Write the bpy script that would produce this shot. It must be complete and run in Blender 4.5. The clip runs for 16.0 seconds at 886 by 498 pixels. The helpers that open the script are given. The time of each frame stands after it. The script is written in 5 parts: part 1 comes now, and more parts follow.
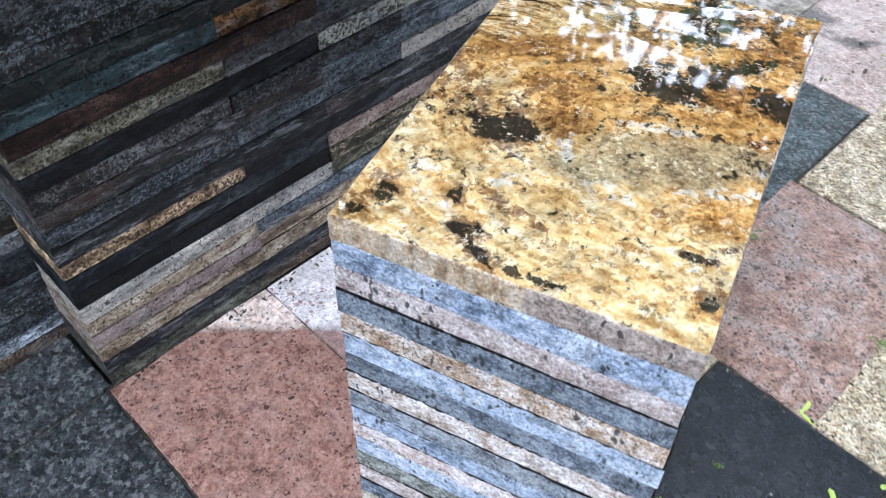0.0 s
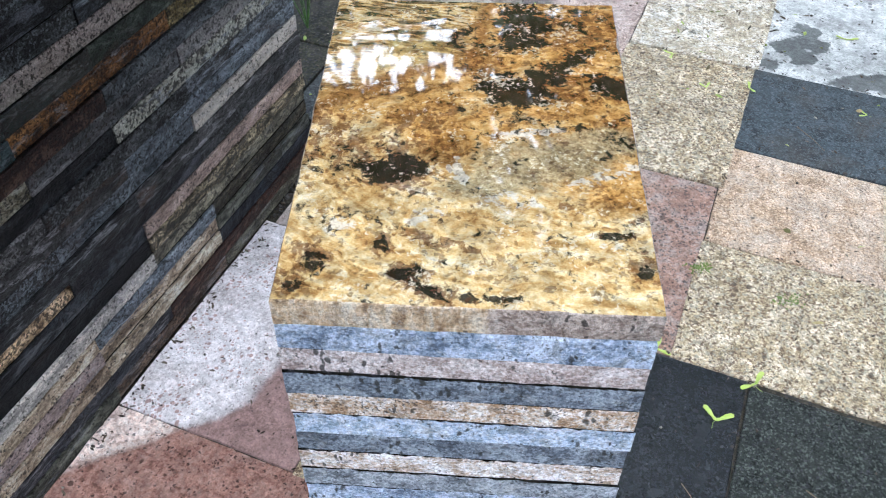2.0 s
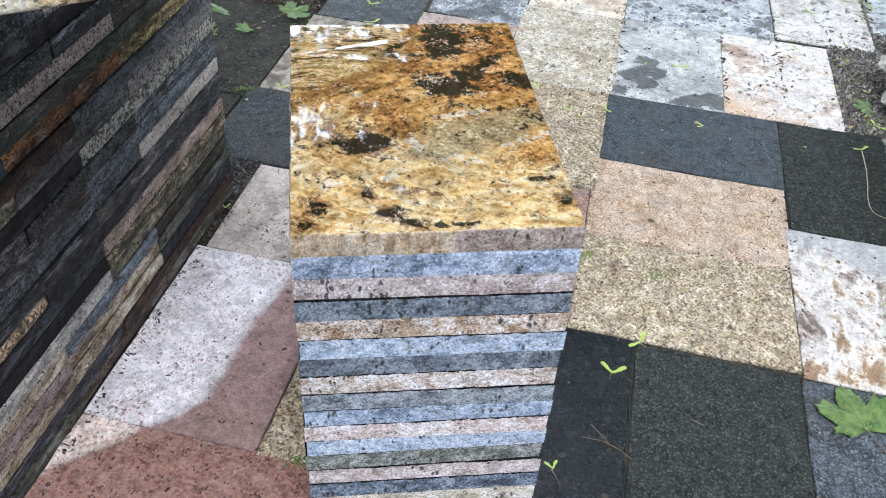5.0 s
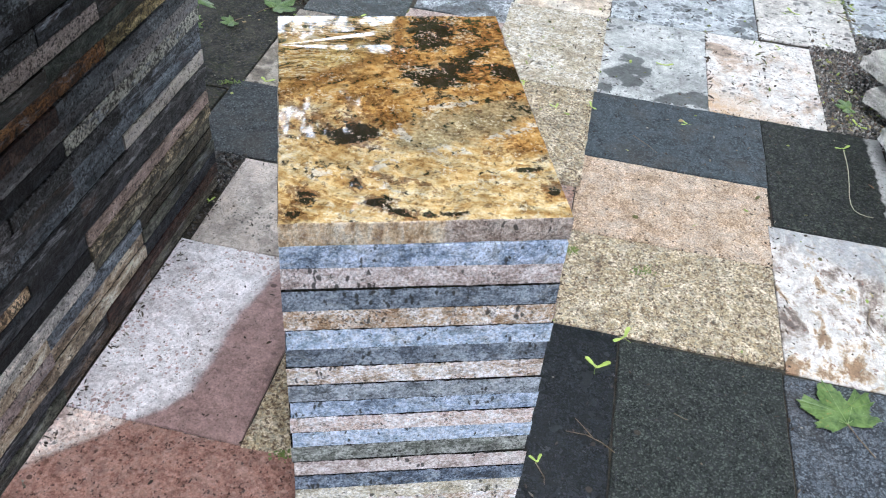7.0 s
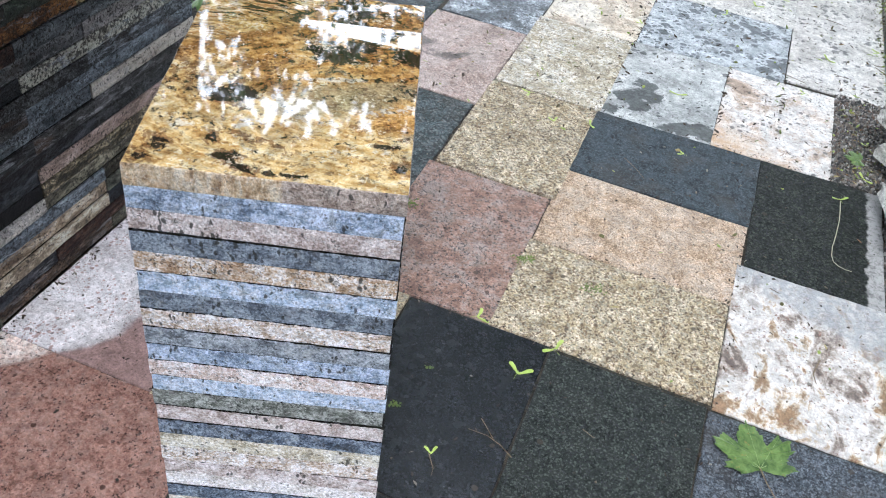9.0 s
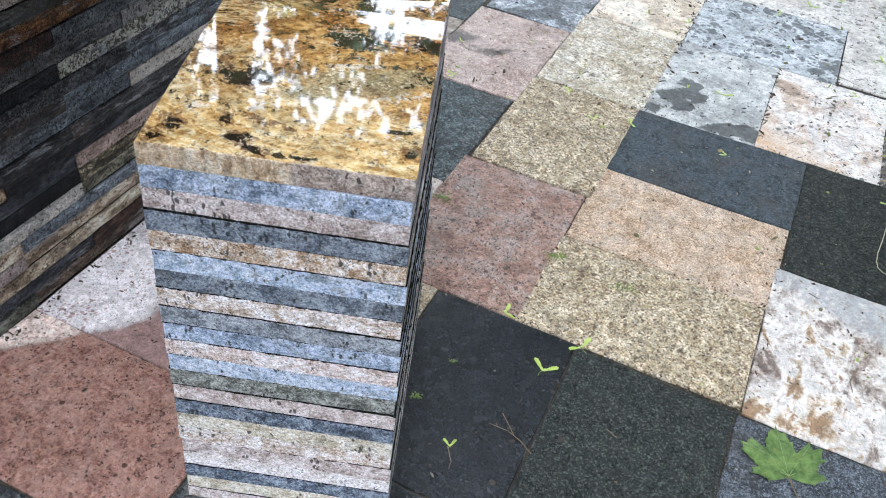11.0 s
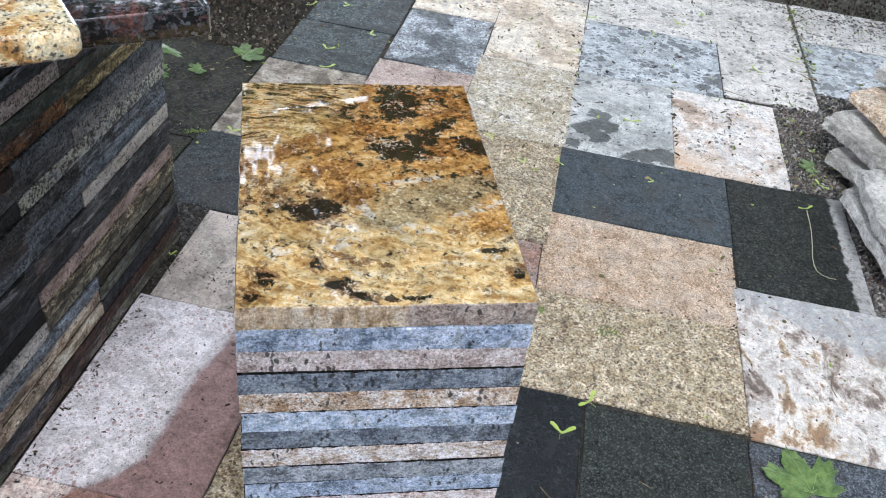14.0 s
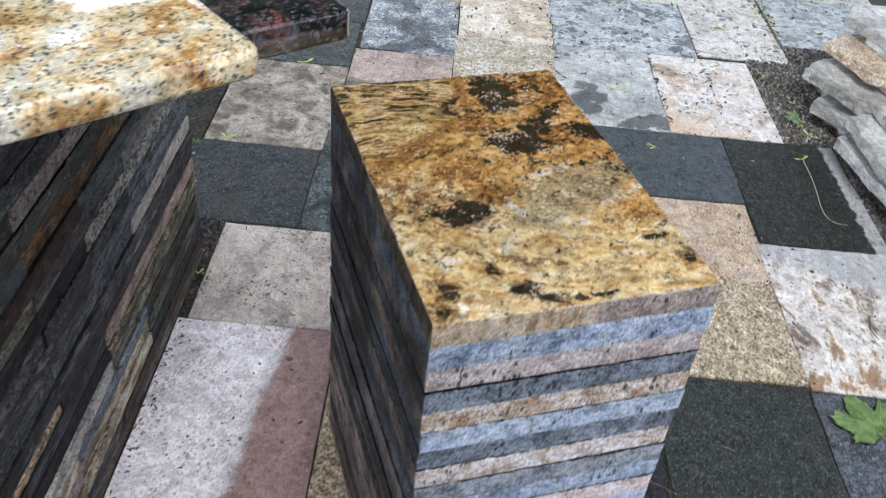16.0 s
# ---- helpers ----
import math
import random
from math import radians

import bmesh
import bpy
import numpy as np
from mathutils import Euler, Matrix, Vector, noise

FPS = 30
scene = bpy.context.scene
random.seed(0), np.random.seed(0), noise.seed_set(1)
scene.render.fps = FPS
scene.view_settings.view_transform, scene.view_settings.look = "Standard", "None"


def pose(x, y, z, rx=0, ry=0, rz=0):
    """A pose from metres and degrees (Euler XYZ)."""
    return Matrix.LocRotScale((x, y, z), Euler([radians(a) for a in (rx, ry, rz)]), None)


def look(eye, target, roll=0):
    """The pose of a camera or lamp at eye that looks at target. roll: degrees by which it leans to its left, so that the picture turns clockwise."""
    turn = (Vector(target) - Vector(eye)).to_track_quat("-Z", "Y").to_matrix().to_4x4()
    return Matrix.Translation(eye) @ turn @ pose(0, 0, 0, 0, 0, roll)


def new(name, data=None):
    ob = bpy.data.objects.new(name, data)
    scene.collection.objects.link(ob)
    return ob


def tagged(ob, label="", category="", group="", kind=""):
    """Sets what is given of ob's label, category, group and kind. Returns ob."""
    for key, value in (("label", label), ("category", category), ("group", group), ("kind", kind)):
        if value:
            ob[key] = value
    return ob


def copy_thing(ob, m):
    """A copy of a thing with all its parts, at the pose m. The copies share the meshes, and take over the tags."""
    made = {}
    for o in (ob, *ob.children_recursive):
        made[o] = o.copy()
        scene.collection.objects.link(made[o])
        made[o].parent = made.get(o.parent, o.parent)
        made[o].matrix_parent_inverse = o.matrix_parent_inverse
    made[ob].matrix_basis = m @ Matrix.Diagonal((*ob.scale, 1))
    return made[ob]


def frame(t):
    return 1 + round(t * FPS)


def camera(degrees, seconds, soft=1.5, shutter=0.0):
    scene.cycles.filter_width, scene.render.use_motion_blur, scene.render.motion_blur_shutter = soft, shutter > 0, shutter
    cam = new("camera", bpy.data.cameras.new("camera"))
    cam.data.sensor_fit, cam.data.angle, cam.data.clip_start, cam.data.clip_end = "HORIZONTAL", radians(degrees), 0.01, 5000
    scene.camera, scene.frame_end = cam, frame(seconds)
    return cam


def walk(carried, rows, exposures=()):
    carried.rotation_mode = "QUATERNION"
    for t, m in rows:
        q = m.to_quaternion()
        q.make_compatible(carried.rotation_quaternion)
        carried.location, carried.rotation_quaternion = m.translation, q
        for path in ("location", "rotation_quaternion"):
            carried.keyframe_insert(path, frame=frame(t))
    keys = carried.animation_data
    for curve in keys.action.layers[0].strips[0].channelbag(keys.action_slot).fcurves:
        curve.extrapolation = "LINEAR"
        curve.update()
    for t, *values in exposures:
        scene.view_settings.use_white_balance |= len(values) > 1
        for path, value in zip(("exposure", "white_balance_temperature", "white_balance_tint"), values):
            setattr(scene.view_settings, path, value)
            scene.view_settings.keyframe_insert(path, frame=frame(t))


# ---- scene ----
cam = camera(54.2, 16.0, soft=1.1, shutter=0.2)
PATH = [
    (0, (0.2868, -0.3824, 1.1368), (-0.1801, 0.5727, -0.0316), 1.2),
    (0.5, (0.2204, -0.5333, 1.1818), (-0.0466, 0.5285, 0.0427), 1.0),
    (1, (0.1801, -0.5838, 1.1897), (0.0158, 0.5111, 0.0624), 1.7),
    (1.5, (0.1438, -0.5111, 1.1676), (0.0253, 0.5854, 0.0355), 1.5),
    (2, (0.1517, -0.4211, 1.1542), (0.0972, 0.6826, 0.0245), 1.0),
    (2.5, (0.1264, -0.4740, 1.1732), (0.1485, 0.6510, 0.0640), 1.4),
    (3, (0.0687, -0.6036, 1.1834), (0.1541, 0.5459, 0.1027), 2.7),
    (3.5, (0.0482, -0.6707, 1.1858), (0.1793, 0.4811, 0.1122), 3.9),
    (4, (0.0435, -0.6857, 1.1897), (0.1967, 0.4677, 0.1201), 4.4),
    (4.5, (0.0458, -0.6762, 1.2016), (0.2086, 0.4938, 0.1525), 4.2),
    (4.7, (0.0474, -0.6581, 1.2127), (0.2212, 0.5222, 0.1762), 4.2),
    (6.8, (0.0490, -0.6502, 1.2071), (0.2718, 0.5222, 0.1714), 5.5),
    (7, (0.0427, -0.6612, 1.2055), (0.2607, 0.5127, 0.1714), 5.8),
    (7.5, (0.0332, -0.6920, 1.2063), (0.2236, 0.4961, 0.1825), 7.4),
    (8, (0.0727, -0.6960, 1.2024), (0.2346, 0.4993, 0.1817), 8.3),
    (8.5, (0.2062, -0.7118, 1.2213), (0.3247, 0.4811, 0.1935), 8.5),
    (8.7, (0.2670, -0.7173, 1.2182), (0.3705, 0.4787, 0.1912), 9.0),
    (11, (0.3460, -0.7236, 1.2024), (0.3302, 0.4693, 0.1667), 8.0),
    (11.5, (0.3460, -0.7244, 1.2024), (0.3278, 0.4637, 0.1604), 8.4),
    (12, (0.3405, -0.7213, 1.2016), (0.3247, 0.4653, 0.1588), 8.7),
    (12.5, (0.3042, -0.7007, 1.2016), (0.2963, 0.4827, 0.1556), 7.3),
    (13, (0.2022, -0.6581, 1.2253), (0.2528, 0.5443, 0.2015), 5.3),
    (13.5, (0.0956, -0.6352, 1.2411), (0.2773, 0.5854, 0.2544), 5.4),
    (14, (0.0514, -0.6162, 1.2316), (0.3271, 0.5925, 0.2512), 8.1),
    (14.5, (0.0269, -0.5277, 1.1992), (0.3286, 0.6731, 0.2180), 9.3),
    (15, (0.0158, -0.4163, 1.1905), (0.3318, 0.7853, 0.2141), 8.6),
    (15.5, (-0.0292, -0.4124, 1.1882), (0.3365, 0.7813, 0.2196), 7.7),
    (16, (-0.1920, -0.5246, 1.2000), (0.2323, 0.6296, 0.2078), 6.5),
]
EXPOSURES = [(0.0, 2.28, 5400.0, 9.0), (1.2, 2.32, 5500.0, 8.5), (2.0, 2.10, 5500.0, 8.5), (3.0, 2.04, 5650.0, 8.5), (5.0, 2.00, 5700.0, 9.0), (11.0, 1.93, 5700.0, 8.0), (14.0, 1.80, 5750.0, 9.5), (16.0, 1.70, 5750.0, 9.5)]
walk(cam, [(t, look(eye, target, roll)) for t, eye, target, roll in PATH], EXPOSURES)

K = 0.79          # metres per unit of the plan below
TURN = -18.7      # the paving's courses run at this angle to the pedestal


def uv(u, v, z=0.0):
    """Plan units along and across the paving courses to world metres."""
    a = radians(TURN)
    return Vector((K * (u * math.cos(a) - v * math.sin(a)), K * (u * math.sin(a) + v * math.cos(a)), K * z))


# ---- light ----
CLOUD = 12.5       # brightness of the cloud before the world's strength
world = bpy.data.worlds.new("world")
scene.world = world
world.use_nodes = True
wn = world.node_tree
sky = wn.nodes.new("ShaderNodeTexSky")
sky.sky_type = "NISHITA"
sky.sun_disc = False
sky.sun_elevation, sky.sun_rotation = radians(60), radians(190)
sky.air_density, sky.dust_density, sky.ozone_density = 0.7, 8.0, 0.4
# thin bright cloud drawn over most of the sky
veil = wn.nodes.new("ShaderNodeMix")
veil.data_type = "RGBA"
veil.inputs[0].default_value = 0.8
veil.inputs[7].default_value = (CLOUD, CLOUD, CLOUD * 1.02, 1.0)
wn.links.new(sky.outputs[0], veil.inputs[6])
wn.links.new(veil.outputs[2], wn.nodes["Background"].inputs[0])
wn.nodes["Background"].inputs[1].default_value = 0.15

sun_data = bpy.data.lights.new("sun", "SUN")
sun_data.energy, sun_data.angle, sun_data.color = 0.9, radians(30), (1.0, 0.985, 0.96)
sun = new("sun", sun_data)
sun.matrix_world = look((-0.8, -4.6, 8.2), (0, 0, 0))


# ---- materials ----
class Net:
    """A small helper round one node material."""

    def __init__(self, name, seed=0.0):
        self.mat = bpy.data.materials.new(name)
        self.mat.use_nodes = True
        self.t = self.mat.node_tree
        self.bsdf = self.t.nodes["Principled BSDF"]
        tc = self.t.nodes.new("ShaderNodeTexCoord")
        info = self.t.nodes.new("ShaderNodeObjectInfo")
        self.raw = tc.outputs["Object"]
        self.random = info.outputs["Random"]
        sh = self.t.nodes.new("ShaderNodeVectorMath")
        sh.operation = "MULTIPLY_ADD"
        comb = self.t.nodes.new("ShaderNodeCombineXYZ")
        for i, k in enumerate((37.0, 91.0, 53.0)):
            self.put(comb.inputs[i], self.op("MULTIPLY_ADD", self.random, k, seed * (i + 1)))
        self.put(sh.inputs[0], self.raw)
        sh.inputs[1].default_value = (1, 1, 1)
        self.put(sh.inputs[2], comb.outputs[0])
        self.vec = sh.outputs[0]

    def put(self, inp, value):
        if isinstance(value, (int, float)):
            inp.default_value = value
        elif isinstance(value, tuple):
            inp.default_value = (*value, 1.0) if len(inp.default_value) == 4 and len(value) == 3 else value
        else:
            self.t.links.new(value, inp)

    def op(self, kind, a, b=0.0, c=0.0):
        n = self.t.nodes.new("ShaderNodeMath")
        n.operation = kind
        for i, x in enumerate((a, b, c)):
            self.put(n.inputs[i], x)
        return n.outputs[0]

    def stretch(self, vec, sx, sy, sz, rz=0.0):
        n = self.t.nodes.new("ShaderNodeMapping")
        self.put(n.inputs[0], vec)
        n.inputs["Scale"].default_value = (sx, sy, sz)
        n.inputs["Rotation"].default_value = (0, 0, radians(rz))
        return n.outputs[0]

    def noise(self, size, detail=4.0, rough=0.55, distort=0.0, vec=None):
        n = self.t.nodes.new("ShaderNodeTexNoise")
        self.put(n.inputs["Vector"], vec if vec is not None else self.vec)
        n.inputs["Scale"].default_value = 1.0 / size
        n.inputs["Detail"].default_value = detail
        n.inputs["Roughness"].default_value = rough
        n.inputs["Distortion"].default_value = distort
        return n.outputs[0]

    def cells(self, size, what="Color", feature="F1", vec=None, flat=False):
        n = self.t.nodes.new("ShaderNodeTexVoronoi")
        n.voronoi_dimensions = "2D" if flat else "3D"
        n.feature = feature
        self.put(n.inputs["Vector"], vec if vec is not None else self.vec)
        n.inputs["Scale"].default_value = 1.0 / size
        return n.outputs[what]

    def split(self, vec):
        n = self.t.nodes.new("ShaderNodeSeparateXYZ")
        self.put(n.inputs[0], vec)
        return n.outputs

    def ramp(self, fac, stops, smooth=False):
        n = self.t.nodes.new("ShaderNodeValToRGB")
        r = n.color_ramp
        r.interpolation = "EASE" if smooth else "LINEAR"
        while len(r.elements) < len(stops):
            r.elements.new(0.5)
        for e, (p, col) in zip(r.elements, stops):
            e.position = p
            e.color = (*col, 1) if isinstance(col, tuple) else (col, col, col, 1)
        self.put(n.inputs[0], fac)
        return n.outputs[0]

    def mix(self, fac, a, b, kind="MIX"):
        n = self.t.nodes.new("ShaderNodeMix")
        n.data_type, n.blend_type = "RGBA", kind
        self.put(n.inputs[0], fac)
        self.put(n.inputs[6], a)
        self.put(n.inputs[7], b)
        return n.outputs[2]

    def step(self, x, lo, hi):
        n = self.t.nodes.new("ShaderNodeMapRange")
        n.interpolation_type = "SMOOTHSTEP"
        self.put(n.inputs[0], x)
        self.put(n.inputs[1], lo)
        self.put(n.inputs[2], hi)
        return n.outputs[0]

    def away(self, vec, point):
        n = self.t.nodes.new("ShaderNodeVectorMath")
        n.operation = "DISTANCE"
        self.put(n.inputs[0], vec)
        n.inputs[1].default_value = point
        return n.outputs["Value"]

    def wobble(self, vec, size, amount):
        """The vector pushed about by noise."""
        n = self.t.nodes.new("ShaderNodeTexNoise")
        self.put(n.inputs["Vector"], vec)
        n.inputs["Scale"].default_value, n.inputs["Detail"].default_value = 1.0 / size, 3.0
        m = self.t.nodes.new("ShaderNodeVectorMath")
        m.operation = "SUBTRACT"
        self.put(m.inputs[0], n.outputs[1])
        m.inputs[1].default_value = (0.5, 0.5, 0.5)
        s = self.t.nodes.new("ShaderNodeVectorMath")
        s.operation = "MULTIPLY_ADD"
        self.put(s.inputs[0], m.outputs[0])
        s.inputs[1].default_value = (amount, amount, amount)
        self.put(s.inputs[2], vec)
        return s.outputs[0]

    def done(self, colour, rough, bump=None, depth=0.001, coat=0.0, specular=0.35):
        self.put(self.bsdf.inputs["Base Color"], colour)
        self.put(self.bsdf.inputs["Roughness"], rough)
        self.bsdf.inputs["Specular IOR Level"].default_value = specular
        if coat:
            self.bsdf.inputs["Coat Weight"].default_value = coat
            self.bsdf.inputs["Coat Roughness"].default_value = 0.03
        if bump is not None:
            n = self.t.nodes.new("ShaderNodeBump")
            n.inputs["Strength"].default_value, n.inputs["Distance"].default_value = 1.0, depth
            self.put(n.inputs["Height"], bump)
            self.t.links.new(n.outputs[0], self.bsdf.inputs["Normal"])
        return self.mat


def scaled(col, k):
    return tuple(min(1.0, c * k) for c in col)


def granite(name, colours, speck=(0.03, 0.03, 0.035), specks=0.35, fleck=None, grain=0.004, cloud=0.06, rough=0.55,
            veins=0.0, drops=0.0, dirt=0.3, bump=0.0006, damp=0.0, wet_line=None, stain=None, dry_edge=None, crumbs=0.4, patch=0.45, zone=None, grit=0.8, polish=False, sheen=0.3, drop_size=1.0):
    """Stone of crystals: clouds of the colours, dark and light flecks, dirt, crumbs, and damp marks with shapes of their own."""
    n = Net(name, seed=len(name) * 1.7)
    bent = n.wobble(n.wobble(n.vec, grain * 3.0, grain * 3.0), grain * 0.8, grain * 1.6)
    flow = n.wobble(n.vec, cloud * 1.5, cloud * 0.8)
    if veins:
        flow = n.stretch(flow, 1.0, 1.0 - 0.75 * veins, 1.0, 35)
    big = n.op("MULTIPLY_ADD", n.noise(cloud, 6, 0.62, 0.6, flow), 2.2, -0.6)
    crystal = n.split(n.cells(grain * 2.0, "Color", "F1", bent))[0]
    small = n.split(n.cells(grain * 0.9, "Color", "F1", bent))[1]
    v = n.op("ADD", n.op("MULTIPLY", big, 1.0 - patch), n.op("ADD", n.op("MULTIPLY", crystal, patch * 0.65), n.op("MULTIPLY", small, patch * 0.35)))
    k = len(colours)
    ends = [scaled(colours[0], 0.72)] + list(colours) + [scaled(colours[-1], 1.18)]
    col = n.ramp(v, [(0.18 + 0.64 * i / (k + 1), c) for i, c in enumerate(ends)])
    col = n.mix(min(1.0, 0.1 + 0.6 * grit), col, n.ramp(small, [(0.0, 0.6), (0.5, 1.0), (1.0, 1.3)]), "MULTIPLY")
    if fleck:
        f = n.step(n.split(n.cells(grain * 1.6, "Color", "F1", bent))[2], 0.74, 0.79)
        col = n.mix(n.op("MULTIPLY", f, 0.8), col, fleck)
    clump = n.noise(grain * 6, 3, 0.6)
    s = n.step(n.op("ADD", n.split(n.cells(grain * 1.15, "Color", "F1", bent))[2], n.op("MULTIPLY", clump, 0.6)), 1.27 - 0.30 * specks, 1.33 - 0.30 * specks)
    col = n.mix(n.op("MULTIPLY", s, 0.85), col, speck)
    col = n.mix(grit, col, n.ramp(n.noise(0.0045, 6, 0.85), [(0.39, 0.38), (0.5, 1.0), (0.61, 1.6)]), "MULTIPLY")
    col = n.mix(0.6, col, n.ramp(n.noise(0.022, 6, 0.75, 0.5), [(0.40, 0.6), (0.6, 1.3)]), "MULTIPLY")
    d = n.step(n.noise(0.11, 5, 0.65, 0.4), 0.45, 0.7)
    col = n.mix(n.op("MULTIPLY", d, dirt), col, (0.07, 0.06, 0.05))
    if crumbs:
        cv = n.wobble(n.vec, 0.006, 0.004)
        swarm = n.noise(0.09, 3, 0.6)
        for size, keep in ((0.024, 1.06), (0.009, 1.1)):
            c = n.cells(size, "Color", "F1", cv)
            on = n.step(n.op("ADD", n.split(c)[0], n.op("MULTIPLY_ADD", swarm, 0.9, -0.33)), keep - 0.1 * crumbs, keep + 0.02 - 0.1 * crumbs)
            reach = n.op("MULTIPLY_ADD", n.split(c)[1], 0.2, 0.08)
            m = n.op("MULTIPLY", on, n.step(n.op("SUBTRACT", reach, n.cells(size, "Distance", "F1", cv)), -0.02, 0.06))
            col = n.mix(n.op("MULTIPLY", m, 0.75), col, (0.05, 0.04, 0.03))
    if zone:
        # a part of the slab of another colour, beyond a slanting natural seam
        zx, zy, zc, other, fade = zone
        p = n.split(n.wobble(n.wobble(n.raw, 0.09, 0.12), 0.02, 0.035))
        m = n.step(n.op("ADD", n.op("MULTIPLY", p[0], zx), n.op("MULTIPLY", p[1], zy)), zc - fade, zc + fade)
        tint = n.mix(0.5, other, n.ramp(small, [(0.0, 0.6), (0.5, 1.0), (1.0, 1.3)]), "MULTIPLY")
        m = n.op("MULTIPLY", m, n.ramp(n.noise(0.02, 5, 0.65, 0.5), [(0.38, 0.45), (0.58, 1.0)]))
        col = n.mix(n.op("MULTIPLY", m, 0.92), col, tint)
    r = n.op("MULTIPLY_ADD", n.noise(0.03, 3), 0.25, rough - 0.12)
    wet = None
    if drops:
        dv = n.wobble(n.vec, 0.02, 0.008)
        herd = n.op("MULTIPLY_ADD", n.noise(0.10, 4, 0.6), 3.0, -1.5)
        for size, amount in ((0.036, 1.0), (0.018, 0.9)):
            size = size * drop_size
            dist = n.cells(size, "Distance", "F1", dv, True)
            pick = n.op("ADD", n.split(n.cells(size, "Color", "F1", dv, True))[0], herd)
            lim = n.op("MULTIPLY_ADD", pick, 0.55 * drops * amount + 0.22, -0.2)
            m = n.op("MULTIPLY", n.step(n.op("SUBTRACT", lim, dist), 0.0, 0.04), 0.9)
            wet = m if wet is None else n.op("MAXIMUM", wet, m)
    if damp:
        m = n.step(n.noise(0.16, 5, 0.6, 0.5), 0.62 - 0.3 * damp, 0.7 - 0.26 * damp)
        wet = m if wet is None else n.op("MAXIMUM", wet, m)
    if stain:
        p = n.wobble(n.wobble(n.raw, 0.045, 0.07), 0.013, 0.022)
        for (sx, sy, sr) in stain:
            m = n.step(n.op("SUBTRACT", sr, n.away(p, (sx, sy, 0.0))), -0.004, 0.004)
            wet = m if wet is None else n.op("MAXIMUM", wet, m)
    if wet_line:
        # dry strip beside the counter; the line between dry and wet bends with the course
        p = n.split(n.wobble(n.wobble(n.raw, 0.06, 0.022), 0.008, 0.012))
        lo, hi, stops = wet_line
        edge = n.ramp(n.op("DIVIDE", n.op("SUBTRACT", p[1], lo), hi - lo), stops)
        edge = n.op("MULTIPLY_ADD", edge, 0.4, -0.6)
        m = n.step(n.op("SUBTRACT", p[0], edge), -0.009, 0.009)
        wet = m if wet is None else n.op("MAXIMUM", wet, m)
        # a damp grey margin ahead of the wet
        damp_rim = n.step(n.op("SUBTRACT", p[0], edge), -0.035, 0.0)
        col = n.mix(n.op("MULTIPLY", damp_rim, 0.5), col, n.mix(1.0, col, (0.5, 0.48, 0.47), "MULTIPLY"))
    if dry_edge:
        p = n.split(n.wobble(n.raw, 0.03, 0.03))
        m = n.step(p[0], dry_edge - 0.004, dry_edge + 0.004)
        col = n.mix(n.op("MULTIPLY", m, n.ramp(n.noise(0.012, 5, 0.7), [(0.36, 0.4), (0.52, 1.0)])), col, (0.36, 0.355, 0.345))
    if wet is not None:
        dark = n.mix(1.0, col, (0.56, 0.395, 0.36) if wet_line else (0.27, 0.28, 0.285), "MULTIPLY")
        col = n.mix(wet, col, dark)
        r = n.op("MULTIPLY_ADD", wet, -0.2, r)
    h = n.noise(grain * 1.5, 4, 0.7)
    return n.done(col, 0.03 if polish else r, h, bump, coat=1.0 if polish else 0.0, specular=sheen)


# stones of the paving
M = {}
M["slate"] = granite("blue_slate", [(0.022, 0.030, 0.036), (0.056, 0.071, 0.081), (0.041, 0.053, 0.061)], fleck=(0.09, 0.107, 0.117), specks=0.4, grain=0.0022, cloud=0.045, rough=0.6, dirt=0.4, bump=0.0008, patch=0.35, grit=0.55, sheen=0.15)
M["slate_dark"] = granite("dark_blue_slate", [(0.02, 0.024, 0.025), (0.048, 0.055, 0.057), (0.036, 0.042, 0.044)], fleck=(0.085, 0.093, 0.095), specks=0.5, grain=0.0022, cloud=0.035, rough=0.7, dirt=0.4, bump=0.0008, patch=0.4, grit=0.9, sheen=0.15)
M["charcoal"] = granite("charcoal_granite", [(0.009, 0.0108, 0.0098), (0.028, 0.033, 0.029), (0.019, 0.0225, 0.0195)], fleck=(0.075, 0.085, 0.075), specks=0.6, grain=0.0019, cloud=0.025, rough=0.55, dirt=0.05, grit=0.7, sheen=0.12, bump=0.001)
M["charcoal_dry"] = granite("charcoal_part_dry", [(0.00765, 0.00935, 0.00807), (0.0221, 0.0255, 0.0221), (0.0145, 0.017, 0.0145)], fleck=(0.055, 0.063, 0.05), specks=0.8, grain=0.0028, cloud=0.02, rough=0.7, dirt=0.05, dry_edge=0.118, grit=1.0, sheen=0.14, bump=0.001)
M["black"] = granite("black_leathered_granite", [(0.007, 0.0088, 0.0108), (0.012, 0.0145, 0.0172)], fleck=(0.018, 0.021, 0.024), specks=0.4, grain=0.002, cloud=0.02, rough=0.24, dirt=0.0, bump=0.0005, crumbs=0.2, grit=0.4, patch=0.6, sheen=0.5)
M["dark_mottled"] = granite("dark_mottled_granite", [(0.014, 0.017, 0.019), (0.05, 0.055, 0.06)], fleck=(0.13, 0.135, 0.135), specks=0.6, grain=0.005, cloud=0.025, rough=0.6, dirt=0.1, grit=1.0, sheen=0.15)
M["leaf_tile"] = granite("blue_grey_granite", [(0.038, 0.045, 0.054), (0.085, 0.098, 0.116)], fleck=(0.14, 0.155, 0.17), specks=0.5, grain=0.0022, cloud=0.04, rough=0.65, dirt=0.3, grit=1.0, sheen=0.15)
